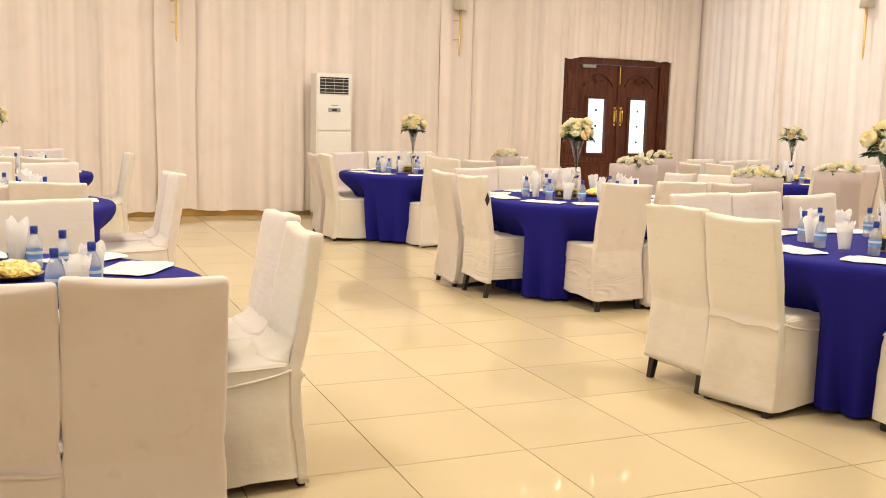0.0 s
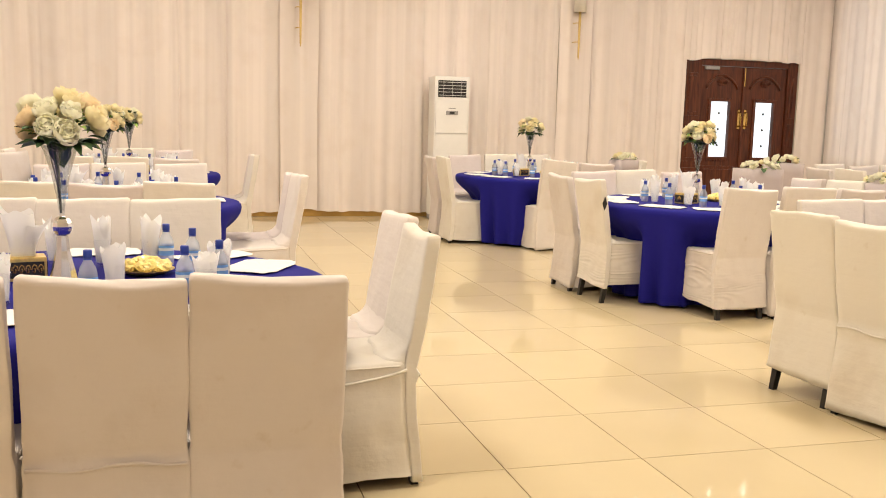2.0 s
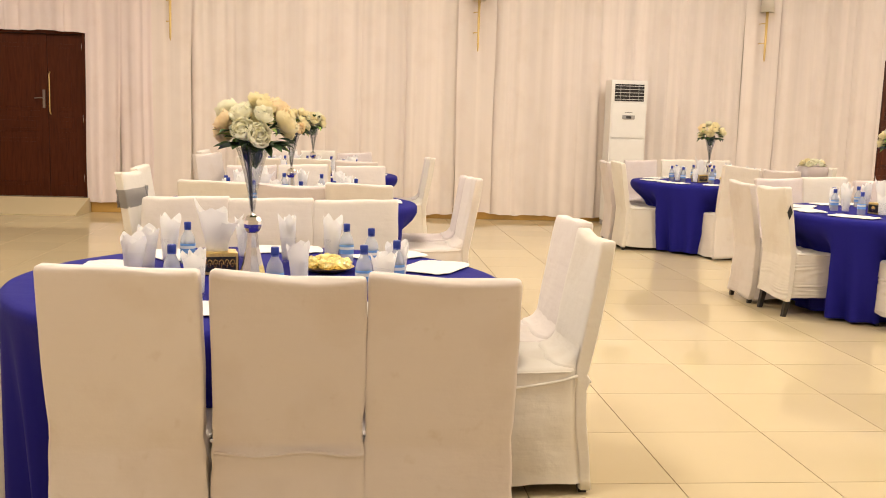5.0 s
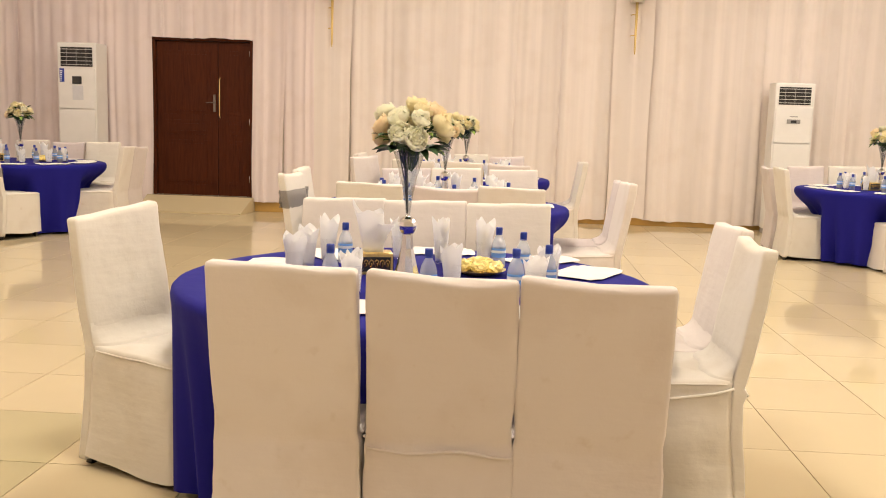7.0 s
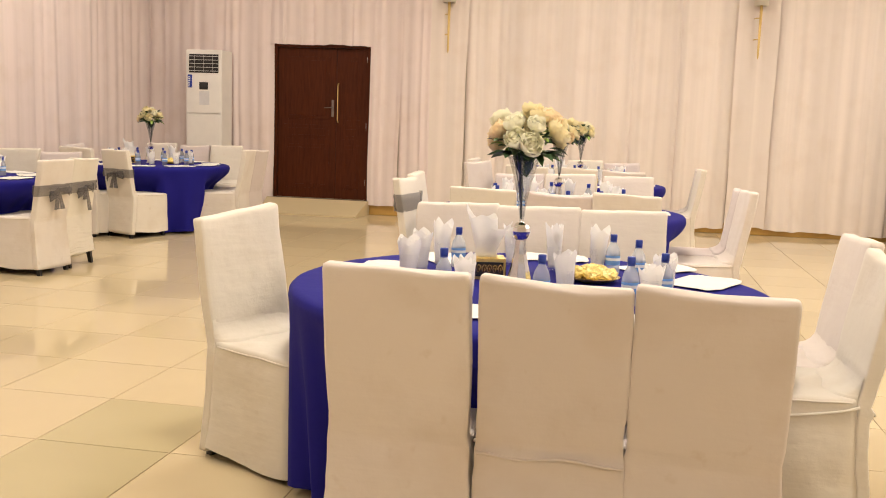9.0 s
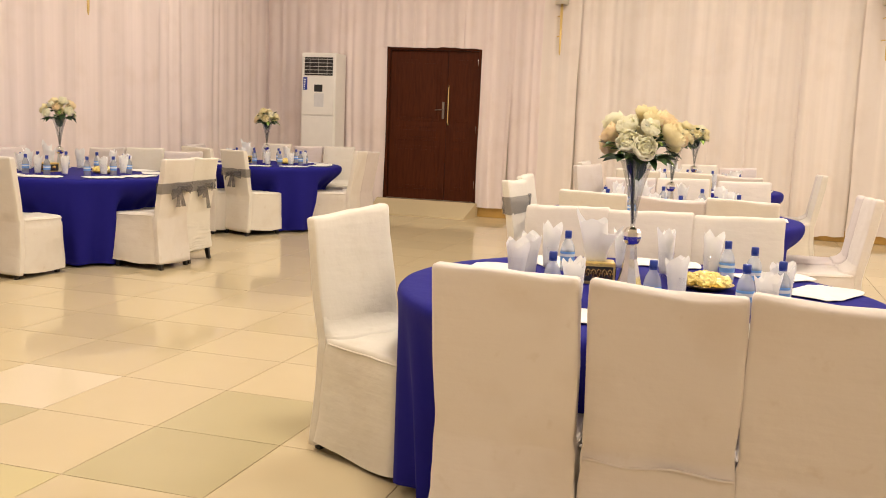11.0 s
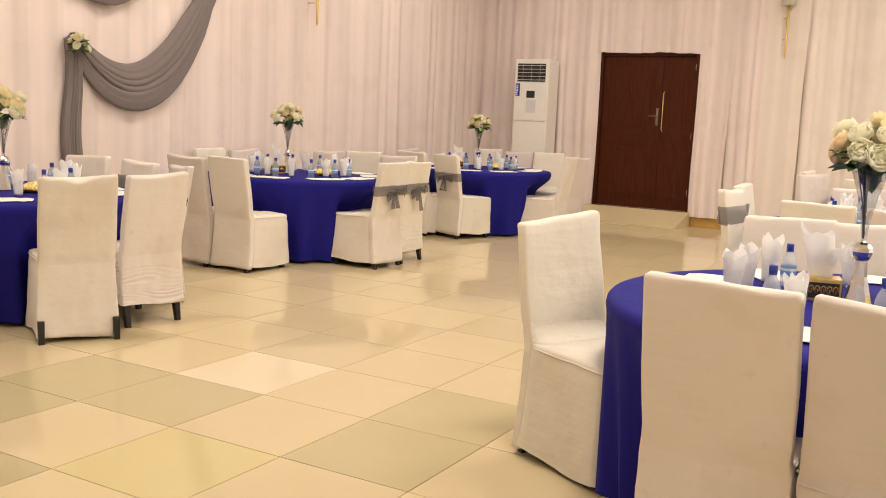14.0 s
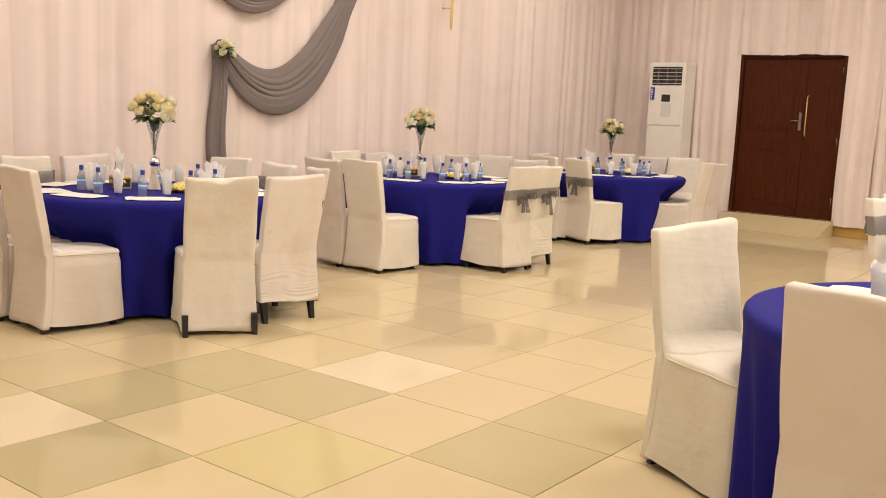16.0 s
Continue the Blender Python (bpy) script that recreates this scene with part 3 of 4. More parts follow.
def air_conditioner(w, d, h, at, name_bits, sticker):
    a = thing("air_conditioner", name_bits, "air conditioner", at)
    part("body", box(-w / 2, -d / 2, 0.06, w / 2, d / 2, h, bevel=0.018), WHITE_PAINT, a)
    f = -d / 2
    part("lower_panel", box(-w / 2 + 0.02, f - 0.012, 0.10, w / 2 - 0.02, f - 0.001, h * 0.60, bevel=0.008), WHITE_PAINT, a)
    part("upper_panel", box(-w / 2 + 0.02, f - 0.012, h * 0.608, w / 2 - 0.02, f - 0.001, h * 0.845, bevel=0.008), WHITE_PAINT, a)
    outlet = part("outlet", box(-w / 2 + 0.05, f - 0.006, h * 0.858, w / 2 - 0.05, f - 0.001, h * 0.972), DARK, a, "dark air outlet")
    for k in range(5):
        z = h * (0.868 + 0.0225 * k)
        part("slat", box(-w / 2 + 0.052, f - 0.020, z, w / 2 - 0.052, f - 0.007, z + 0.006, bevel=0.002), WHITE_PAINT, outlet)
    for k in range(3):
        x = -w / 2 + w * (k + 1) / 4
        part("vane", box(x - 0.003, f - 0.012, h * 0.862, x + 0.003, f - 0.0065, h * 0.968), GREY_PLASTIC, outlet)
    if sticker:
        part("display", box(-0.06, f - 0.020, h * 0.755, 0.07, f - 0.0125, h * 0.80, bevel=0.003), DARK, a)
        label = part("energy_label", box(-w / 2 + 0.035, f - 0.016, h * 0.765, -w / 2 + 0.10, f - 0.0125, h * 0.845), BLUE_CAP, a, "dark blue energy label")
        for k in range(6):
            part("label_bar", box(-w / 2 + 0.045, f - 0.018, h * (0.772 + 0.011 * k), -w / 2 + 0.062 + 0.003 * k, f - 0.0162, h * (0.778 + 0.011 * k)), WHITE_LABEL, label)
        part("leaflet", box(-0.06, f - 0.015, h * 0.66, 0.09, f - 0.0125, h * 0.745), GREY_LEAFLET, a, "pale grey leaflet")
    else:
        shown = part("display", box(-0.085, f - 0.020, h * 0.735, 0.085, f - 0.0125, h * 0.763, bevel=0.006), GREY_PLASTIC, a)
        part("screen", box(-0.035, f - 0.023, h * 0.741, 0.035, f - 0.0205, h * 0.757), DARK, shown)
        part("brand_bar", box(-0.05, f - 0.0145, h * 0.778, 0.05, f - 0.0125, h * 0.784), GREY_PLASTIC, a)
    part("base", box(-w / 2 + 0.01, -d / 2 + 0.01, -0.001, w / 2 - 0.01, d / 2 - 0.01, 0.062), GREY_PLASTIC, a)


GREY_LEAFLET = surface("pale_grey_paper", (0.62, 0.62, 0.63), rough=0.7)
air_conditioner(0.50, 0.32, 1.97, pose(3.61, 12.78, 0.001, 0, 0, 0), "white floor-standing air conditioner beside the curtains", False)
air_conditioner(0.54, 0.36, 2.25, pose(-5.90, 12.80, 0.001, 0, 0, 0), "tall white floor-standing air conditioner with blue label", True)


def swag(points, drop, name, label, folds=6):
    """Gathered cloth along a hanging curve on the west wall: slack folds lying side by side, each a part."""
    pts = [Vector(p) for p in points]
    rng = random.Random(len(pts) * 7 + len(name))
    gathered = thing(name, label, "drapery")
    for j in range(folds):
        lane, wave, fat = (2 * j + 1) / folds - 1, rng.uniform(0, 6), rng.uniform(0.85, 1.25)
        rings = []
        for i, p in enumerate(pts):
            d = (pts[min(i + 1, len(pts) - 1)] - pts[max(i - 1, 0)]).normalized()
            side = Vector((0, -d.z, d.y))
            w = drop[i]
            drift = 0.10 * math.sin(i * 0.21 + wave)
            across, out = w * 1.75 / folds * fat, 0.020 + 0.020 * fat + 0.006 * math.sin(i * 0.4 + wave)
            centre = p + side * (w * (lane + drift) * 0.86) + Vector((0.034 + 0.022 * (1 - lane * lane), 0, 0))
            ring = []
            for k in range(20):
                t = 2 * math.pi * k / 20
                ripple = 1 + 0.13 * math.sin(4 * t + wave + i * 0.06)
                ring.append(centre + side * (across * math.cos(t) * ripple) + Vector((out * math.sin(t) * ripple, 0, 0)))
            rings.append(ring)
        part("fold", loft(rings), GREY_CHIFFON, gathered, smooth=True)


WX = WEST + 0.10
curve = []
for k in range(31):
    y = 5.50 + 1.95 * k / 30
    curve.append((WX, y, 1.52 + (0.40 * ((6.15 - y) / 0.65) ** 2 if y < 6.15 else 0.93 * ((y - 6.15) / 0.95) ** 2)))
swag(curve, [0.05 + 0.105 * math.sin(math.pi * min(1.0, k / 24)) ** 0.7 + (0.07 if k > 22 else 0.0035 * k) for k in range(31)], "wall_swag", "grey chiffon swag draped across the white curtain")
swag([(WX, 5.52 + 0.02 * math.sin(k * 0.5), 1.90 - 0.085 * k) for k in range(21)], [0.06 + 0.0025 * k for k in range(21)], "swag_tail", "hanging tail of grey chiffon drapery")
swag([(WX + 0.01, 5.0 + 1.7 * k / 20, 2.95 - 0.60 * math.sin(math.pi * k / 20)) for k in range(21)], [0.05 + 0.07 * math.sin(math.pi * k / 20) for k in range(21)], "wall_swag", "upper grey chiffon swag on the white curtain")


# ---- flowers ----
def petal(bm, centre, out, up, size, cup):
    side = out.cross(up).normalized()
    grid = []
    for i in range(4):
        v = i / 3
        row = []
        for j in range(5):
            u = j / 2 - 1
            wide = size * 0.62 * math.sin(math.pi * (0.18 + 0.66 * v)) * u
            p = centre + up * (size * v * 1.05) + out * (size * cup * (0.25 + math.sin(v * 2.2) * 0.75)) + side * wide - out * (abs(u) ** 2 * size * 0.22)
            if i == 3:
                p = p + out * size * 0.10 - up * size * 0.06 * abs(u)
            row.append(bm.verts.new(p))
        grid.append(row)
    for a, b in zip(grid, grid[1:]):
        for j in range(4):
            bm.faces.new((a[j], a[j + 1], b[j + 1], b[j]))


def rose_mesh(name, material, seed):
    rng = random.Random(seed)
    bm = bmesh.new()
    for count, size, cup in ((3, 0.042, 0.22), (5, 0.046, 0.46), (6, 0.046, 0.72), (7, 0.042, 0.98)):
        turn = rng.uniform(0, 6)
        for k in range(count):
            a = turn + 2 * math.pi * k / count + rng.uniform(-0.15, 0.15)
            out = Vector((math.cos(a), math.sin(a), 0))
            petal(bm, Vector((0, 0, 0.012 - 0.010 * cup)), out, Vector((0, 0, 1)), size * rng.uniform(0.9, 1.1), cup)
    bmesh.ops.create_icosphere(bm, subdivisions=2, radius=0.024, matrix=Matrix.Translation((0, 0, 0.022)))
    return mesh_of(bm, name, material)


ROSES = [rose_mesh("rose", m, 10 + i) for i, m in enumerate((ROSE_WHITE, ROSE_CREAM, ROSE_PEACH))]


def leaf_bm(bm, base, way, size, droop):
    side = way.cross(Vector((0, 0, 1))).normalized()
    rows = []
    for i in range(5):
        v = i / 4
        mid = base + way * (size * v) + Vector((0, 0, -droop * v * v * size))
        w = size * 0.30 * math.sin(math.pi * min(0.98, v * 0.92 + 0.06))
        rows.append([bm.verts.new(mid - side * w + Vector((0, 0, w * 0.4))), bm.verts.new(mid), bm.verts.new(mid + side * w + Vector((0, 0, w * 0.4)))])
    for a, b in zip(rows, rows[1:]):
        for j in range(2):
            bm.faces.new((a[j], a[j + 1], b[j + 1], b[j]))


def bouquet(parent, centre, radius, tall, count, seed, mix, size=1.0, leaves=(40, 12)):
    """Roses over a dome, with leaves between them."""
    rng = random.Random(seed)
    for k in range(count):
        f = (k + 0.5) / count
        tilt = math.acos(1 - f * 0.98)
        a = k * 2.39996 + rng.uniform(-0.3, 0.3)
        d = Vector((math.sin(tilt) * math.cos(a), math.sin(tilt) * math.sin(a), math.cos(tilt)))
        p = Vector(centre) + Vector((d.x * radius, d.y * radius, d.z * tall)) * rng.uniform(0.80, 1.22)
        face = (d + Vector((0, 0, 0.25))).to_track_quat("Z", "Y").to_matrix().to_4x4()
        m = Matrix.Translation(p) @ face @ Matrix.Rotation(rng.uniform(0, 6), 4, "Z") @ Matrix.Scale(rng.uniform(0.80, 1.18) * size, 4)
        part("rose", rng.choices(ROSES, mix)[0], None, parent, at=m)
    for name, material, n, length in (("leaves", LEAF, leaves[0], 0.055), ("lime_leaves", LIME, leaves[1], 0.055)):
        bm = bmesh.new()
        for k in range(n):
            a, e = rng.uniform(0, 6.283), rng.uniform(-0.12, 0.8)
            way = Vector((math.cos(a) * math.cos(e), math.sin(a) * math.cos(e), math.sin(e)))
            leaf_bm(bm, Vector(centre) + Vector((way.x * radius, way.y * radius, way.z * tall)) * rng.uniform(0.75, 1.12), way, length * rng.uniform(0.8, 1.4), rng.uniform(0.1, 0.6))
        part(name, bm, material, parent, smooth=True)


def centrepiece(seed, mix, count=19, radius=0.092):
    v = thing("flower_vase", "silver trumpet vase with mirror ball and silk roses", "vase", group="table centrepieces")
    part("base", lathe([(0.046, 0.0), (0.050, 0.004), (0.048, 0.012), (0.036, 0.06), (0.025, 0.11), (0.020, 0.165)], 8), CLEAR_CHROME, v)
    ball = bmesh.new()
    bmesh.ops.create_uvsphere(ball, u_segments=12, v_segments=8, radius=0.038, matrix=Matrix.Translation((0, 0, 0.198)))
    part("mirror_ball", ball, CHROME, v, "faceted mirror ball")
    part("trumpet", lathe([(0.009, 0.232), (0.010, 0.25), (0.018, 0.31), (0.034, 0.39), (0.056, 0.465), (0.064, 0.485), (0.061, 0.482), (0.054, 0.464), (0.032, 0.39), (0.016, 0.31), (0.008, 0.252)], 24, (True, False)), SMOKE, v, smooth=True)
    rng = random.Random(seed)
    stems = bmesh.new()
    for k in range(5):
        a = rng.uniform(0, 6.28)
        tube([(0.004 * math.cos(a), 0.004 * math.sin(a), 0.245), (0.014 * math.cos(a), 0.014 * math.sin(a), 0.36), (0.045 * math.cos(a), 0.045 * math.sin(a), 0.50)], 0.0022, 5, stems)
    part("stems", stems, STEM, v)
    tuft = bmesh.new()
    for k in range(22):
        a = k * 2.4
        leaf_bm(tuft, Vector((0.012 * math.cos(a), 0.012 * math.sin(a), 0.405 + 0.002 * k)), Vector((0.45 * math.cos(a), 0.45 * math.sin(a), 1.0)).normalized(), 0.075, 0.0)
    part("foliage", tuft, LEAF, v, "dark green foliage inside the trumpet", smooth=True)
    collar = bmesh.new()
    for k in range(16):
        a = k * 2 * math.pi / 16 + rng.uniform(-0.15, 0.15)
        leaf_bm(collar, Vector((0.05 * math.cos(a), 0.05 * math.sin(a), 0.490)), Vector((math.cos(a), math.sin(a), rng.uniform(-0.05, 0.3))).normalized(), rng.uniform(0.075, 0.11), 0.15)
    part("leaf_collar", collar, LEAF, v, "dark green leaves under the roses", smooth=True)
    bouquet(v, (0, 0, 0.508), radius, 0.120, count, seed, mix, 1.06)
    return v


CLEAR_CHROME = surface("silvered_glass", (0.70, 0.71, 0.74), rough=0.10, metal=0.9, bump=0.0)
SMOKE = glass("clear_vase_glass", (0.93, 0.94, 0.95), rough=0.04, rim=0.30, body=0.04)
VASES = [centrepiece(3, (5, 4, 2), 17, 0.094), centrepiece(7, (2, 4, 4), 14, 0.086), centrepiece(12, (4, 4, 3), 14, 0.092)]

# ---- chairs ----
def chair(seed, hem, sash, lines, seam=False, top=0.945, legs_out=False, tilt=0.0, notch=0.0, ruck=True, cover=None):
    """A stretch-covered banquet chair that faces +y; its seat's middle is the origin."""
    c = thing("banquet_chair", "banquet chair in a %s" % lines, "chair", group="banquet chairs")
    rucked = ruck and hem > 0.08
    cover = cover or COVER

    def lean(z):
        return -0.215 - 0.085 * (z - 0.45) / 0.5 if z > 0.45 else -0.215 - 0.038 * ((0.45 - z) / 0.45) ** 1.6

    levels = [hem, hem + 0.03, 0.16, 0.20, 0.24, 0.28, 0.32, 0.36, 0.40, 0.425, 0.437, 0.45, 0.48, 0.52, 0.58, 0.64, 0.70, 0.76, 0.82, 0.87, 0.91, top - 0.018, top - 0.006, top]
    if rucked:
        levels += [hem + 0.0075 * k for k in range(1, 35)]
    levels = sorted({round(z, 4) for z in levels if z >= hem})
    rings, left_edge, right_edge = [], [], []
    for z in levels:
        half = 0.206 + 0.004 * math.sin((z - 0.45) * 5) if z > 0.45 else 0.212 + 0.014 * (0.45 - z) / 0.45
        thick = 0.060 if z > 0.45 else 0.048
        y = lean(z)
        shrink = {round(top - 0.006, 4): 0.003, round(top, 4): 0.012}.get(z, 0.0)
        out = []
        for p in squircle(half - shrink, y - thick / 2 + shrink * 0.6, y + thick / 2 - shrink * 0.6, z, 64, 13):
            q = wobble(p, 0.007, 0.25, seed) + (wobble(p, 0.004, 0.06, seed + 2) - p) * (0.5 if z > 0.55 else 1.0)
            if z > 0.86:
                q.z += (0.009 * math.sin(p.x * 8 + seed * 2) + 0.014 * (abs(p.x) / 0.21) ** 4 - 0.006 + tilt * p.x / 0.21) * (z - 0.86) / 0.085
                q.z -= (notch * math.exp(-(p.x / 0.045) ** 2) - 0.4 * notch * math.exp(-((abs(p.x) - 0.085) / 0.04) ** 2)) * (z - 0.86) / 0.085
            if seam and 0.42 < z < 0.44:
                q.y -= 0.010 if p.y < y else 0.0
            if rucked and z < 0.40:
                q.y -= math.copysign(0.017, y - p.y) * (0.45 - abs(math.sin(z * 106 + 11 * noise.noise(Vector((p.x * 2.6, z * 7, seed)))))) * (1 - z / 0.44) * max(0.0, 0.7 + 1.5 * noise.noise(Vector((p.x * 3, z * 14, seed + 3))))
            if z == hem:
                q.z += 0.010 * math.sin(p.x * 7 + seed)
            out.append(q)
        rings.append(out)
        if z < top - 0.01:
            left_edge.append(min(out, key=lambda q: q.x + 1.2 * q.y) + Vector((0.003, 0.003, 0)))
            right_edge.append(min(out, key=lambda q: -q.x + 1.2 * q.y) + Vector((-0.003, 0.003, 0)))
    back = part("backrest", loft(rings), cover, c, smooth=True)
    for edge in (left_edge, right_edge):
        part("piping", tube(edge, 0.0035, 6), cover, back, smooth=True)
    levels = sorted({z for z in (hem + 0.010, hem + 0.04, 0.14, 0.17, 0.20, 0.23, 0.26, 0.29, 0.32, 0.35, 0.38, 0.41, 0.435, 0.455, 0.467, 0.473, *([hem + 0.0075 * k for k in range(2, 38)] if rucked else ())) if z > hem and z < 0.474})
    rings = []
    for z in levels:
        k = max(0.0, (0.44 - z) / 0.44)
        shrink = {0.435: 0.000, 0.455: 0.001, 0.467: 0.006, 0.473: 0.020}.get(z, 0.0)
        out = []
        for p in squircle(0.214 + 0.014 * k - shrink, lean(z) + 0.004, 0.240 + 0.010 * k - shrink, z, 72, 14):
            q = wobble(p, 0.006, 0.18, seed + 4) + (wobble(p, 0.003, 0.05, seed + 5) - p)
            n = Vector((p.x, p.y, 0)).normalized()
            if rucked:
                q += n * (0.014 * (0.55 - abs(math.sin(z * 104 + 11 * noise.noise(Vector((p.x * 2.6, p.y * 2.6, z * 7 + seed)))))) * max(0.0, 0.7 + 1.5 * noise.noise(Vector((p.x * 3, p.y * 3, z * 14 + seed)))))
            elif 0.41 < z < 0.46 and seed % 2:
                q -= n * 0.006
            q += n * 0.006 * k * math.sin(16 * p.x + 13 * p.y + seed)
            if z == levels[0]:
                q.z += 0.012 * math.sin(p.x * 11 + p.y * 9 + seed * 2)
            if z > 0.43:
                q.z += 0.010 * (1 - min(1.0, (p.y + 0.24) / 0.46)) + 0.004 * math.sin(p.x * 15 + seed)
            out.append(q)
        rings.append(out)
    seat = part("seat", loft(rings, cap_start=False), cover, c, smooth=True)
    rim = [q + Vector((q.x, q.y, 0)).normalized() * 0.0015 for q in rings[levels.index(0.455)] if q.y > -0.19]
    turn = next(i for i, (a, b) in enumerate(zip(rim, rim[1:] + rim[:1])) if (a - b).length > 0.1)
    part("seat_welt", tube(rim[turn + 1:] + rim[:turn + 1], 0.0042, 6), cover, seat, smooth=True)
    # the cover sags in a soft hollow between backrest and seat, with drag creases running into it
    sheet = []
    for i in range(41):
        u = i / 20 - 1
        full = (1 - abs(u) ** 8) ** 0.5
        deep = (0.080 + 0.02 * noise.noise(Vector((u * 1.5, seed, 2)))) * full
        row = []
        for k in range(15):
            a = math.pi / 2 * k / 14
            slack = math.sin(2 * a) ** 1.3 if 0 < k < 14 else 0.0
            crease = 0.0025 * math.sin(6 * u + 11 * a + 5 * noise.noise(Vector((u * 2.2, a * 2, seed)))) * slack * full
            z = 0.562 - 0.074 * math.sin(a) - (0.020 if k == 14 else 0)
            row.append((0.204 * u, lean(z) + 0.027 + deep * (1 - math.cos(a)) ** 1.1 + crease, z - crease))
        sheet.append(row)
    part("lap", loft(sheet, False, False, closed=False), cover, seat, "slack creased cloth between backrest and seat", smooth=True)
    if seam:
        part("seam", tube([(0.205 * (k / 10 - 1), lean(0.43) - 0.036, 0.432 + 0.006 * math.sin(k * 0.5 + seed)) for k in range(21)], 0.0055, 6), cover, back, smooth=True)
        for side in (-1, 1):
            part("welt", tube([(side * (0.217 + 0.003 * math.sin(k)), -0.20 + 0.435 * k / 14, 0.455 - 0.050 * math.sin(math.pi * k / 20) ** 0.8) for k in range(15)], 0.006, 6), cover, seat, smooth=True)
    rx, ry = (0.205, -0.235) if legs_out else (0.178, -0.195)
    for x, y, dy in ((-0.172, 0.190, 0.006), (0.172, 0.190, 0.006), (-rx, ry, -0.050), (rx, ry, -0.050)):
        part("leg", loft([[(x + p * s, y + dy * k + q * s, z) for p, q in ((-1, -1), (1, -1), (1, 1), (-1, 1))] for s, z, k in ((0.015, 0.0, 1), (0.019, 0.12, 0.55), (0.019, 0.13 if legs_out and y < 0 else 0.34, 0.5 if legs_out and y < 0 else 0))]), LEG, c, "black wooden leg")
    if sash:
        z, step = (0.70, 0.015) if sash == "bow" else (0.775, 0.021)
        y = lean(z)
        band = part("sash", loft([[wobble(p, 0.006, 0.05, seed) for p in squircle(0.218, y - 0.042 + 0.004 * math.sin(k * 2.1), y + 0.042, z + step * (k - 3), 48, 12)] for k in range(7)], False, False), SASH, c, "sheer grey sash", smooth=True)
        if sash == "bow":
            bow = bmesh.new()
            for side in (-1, 1):
                slope, long = 0.018 * side, 0.10 + 0.018 * ((seed + side) % 3)
                loft([[(side * (0.012 + long * u), y - 0.055 - 0.026 * math.sin(math.pi * u) + (0.010 + 0.004 * math.sin(5 * t)) * math.sin(t), z + slope * u + (0.010 + 0.034 * u + 0.006 * math.sin(3 * t + seed)) * math.cos(t) - 0.03 * u) for t in [2 * math.pi * q / 18 for q in range(18)]] for u in [k / 7 for k in range(8)]], bm=bow)
                loft([[(side * (0.010 + 0.030 * u) + (0.010 + 0.022 * u) * math.cos(t), y - 0.052 - 0.012 * u + (0.007 + 0.004 * math.sin(4 * t + seed)) * math.sin(t), z - 0.01 - (0.15 + 0.05 * side * (seed % 2)) * u) for t in [2 * math.pi * q / 16 for q in range(16)]] for u in [k / 6 for k in range(7)]], bm=bow)
            bmesh.ops.create_icosphere(bow, subdivisions=2, radius=0.018, matrix=Matrix.Translation((0, y - 0.058, z)))
            part("bow", bow, SASH, band, smooth=True)
    return c


PLAIN = "floor-length white stretch cover"
RUCKED = "white stretch cover rucked up above black legs"
CHAIRS = {
    "a": chair(1, 0.030, None, PLAIN, False, 0.957), "b": chair(2, 0.040, None, PLAIN, cover=BLUSH), "c": chair(3, 0.13, None, RUCKED), "h": chair(9, 0.022, None, "white stretch cover tucked inside its black legs", False, 0.950, True, notch=0.016),
    "s": chair(8, 0.028, None, PLAIN, True, cover=BLUSH), "q": chair(12, 0.028, None, PLAIN, True), "g": chair(7, 0.020, None, PLAIN, False, 0.970, tilt=-0.020),
    "k": chair(10, 0.115, None, "white stretch cover ending above its black legs", False, 0.955, ruck=False), "r": chair(11, 0.085, None, "white stretch cover rucked up near its hem"),
    "d": chair(4, 0.05, "bow", "long white stretch cover tied with grey bow"), "e": chair(5, 0.11, "bow", "rucked white stretch cover with a grey bow"),
    "f": chair(6, 0.045, "band", "long white stretch cover with a grey sash"),
}
used_chairs = set()
SEATED, LAID = [], []


def put_chair(kind, x, y, heading):
    """heading: the way it faces, in degrees from +x."""
    m = pose(x, y, 0, 0, 0, heading - 90)
    SEATED.append((x, y, heading))
    if kind not in used_chairs:
        used_chairs.add(kind)
        CHAIRS[kind].matrix_basis = m
        return CHAIRS[kind]
    return copy_thing(CHAIRS[kind], m)


# ---- tables and what stands on them ----
TABLE_R, TABLE_Z = 0.92, 0.755


def table_master():
    t = thing("round_table", "round wooden banquet table under a blue cloth", "table", group="banquet tables")
    part("tabletop", lathe([(TABLE_R - 0.03, TABLE_Z - 0.030), (TABLE_R - 0.012, TABLE_Z - 0.026), (TABLE_R - 0.012, TABLE_Z - 0.012), (TABLE_R - 0.03, TABLE_Z - 0.006)], 48), DOOR_BROWN, t)
    for k in range(4):
        a = math.pi / 4 + k * math.pi / 2
        part("leg", tube([(0.45 * math.cos(a), 0.45 * math.sin(a), 0), (0.45 * math.cos(a), 0.45 * math.sin(a), TABLE_Z - 0.030)], 0.02), LEG, t)
    return t


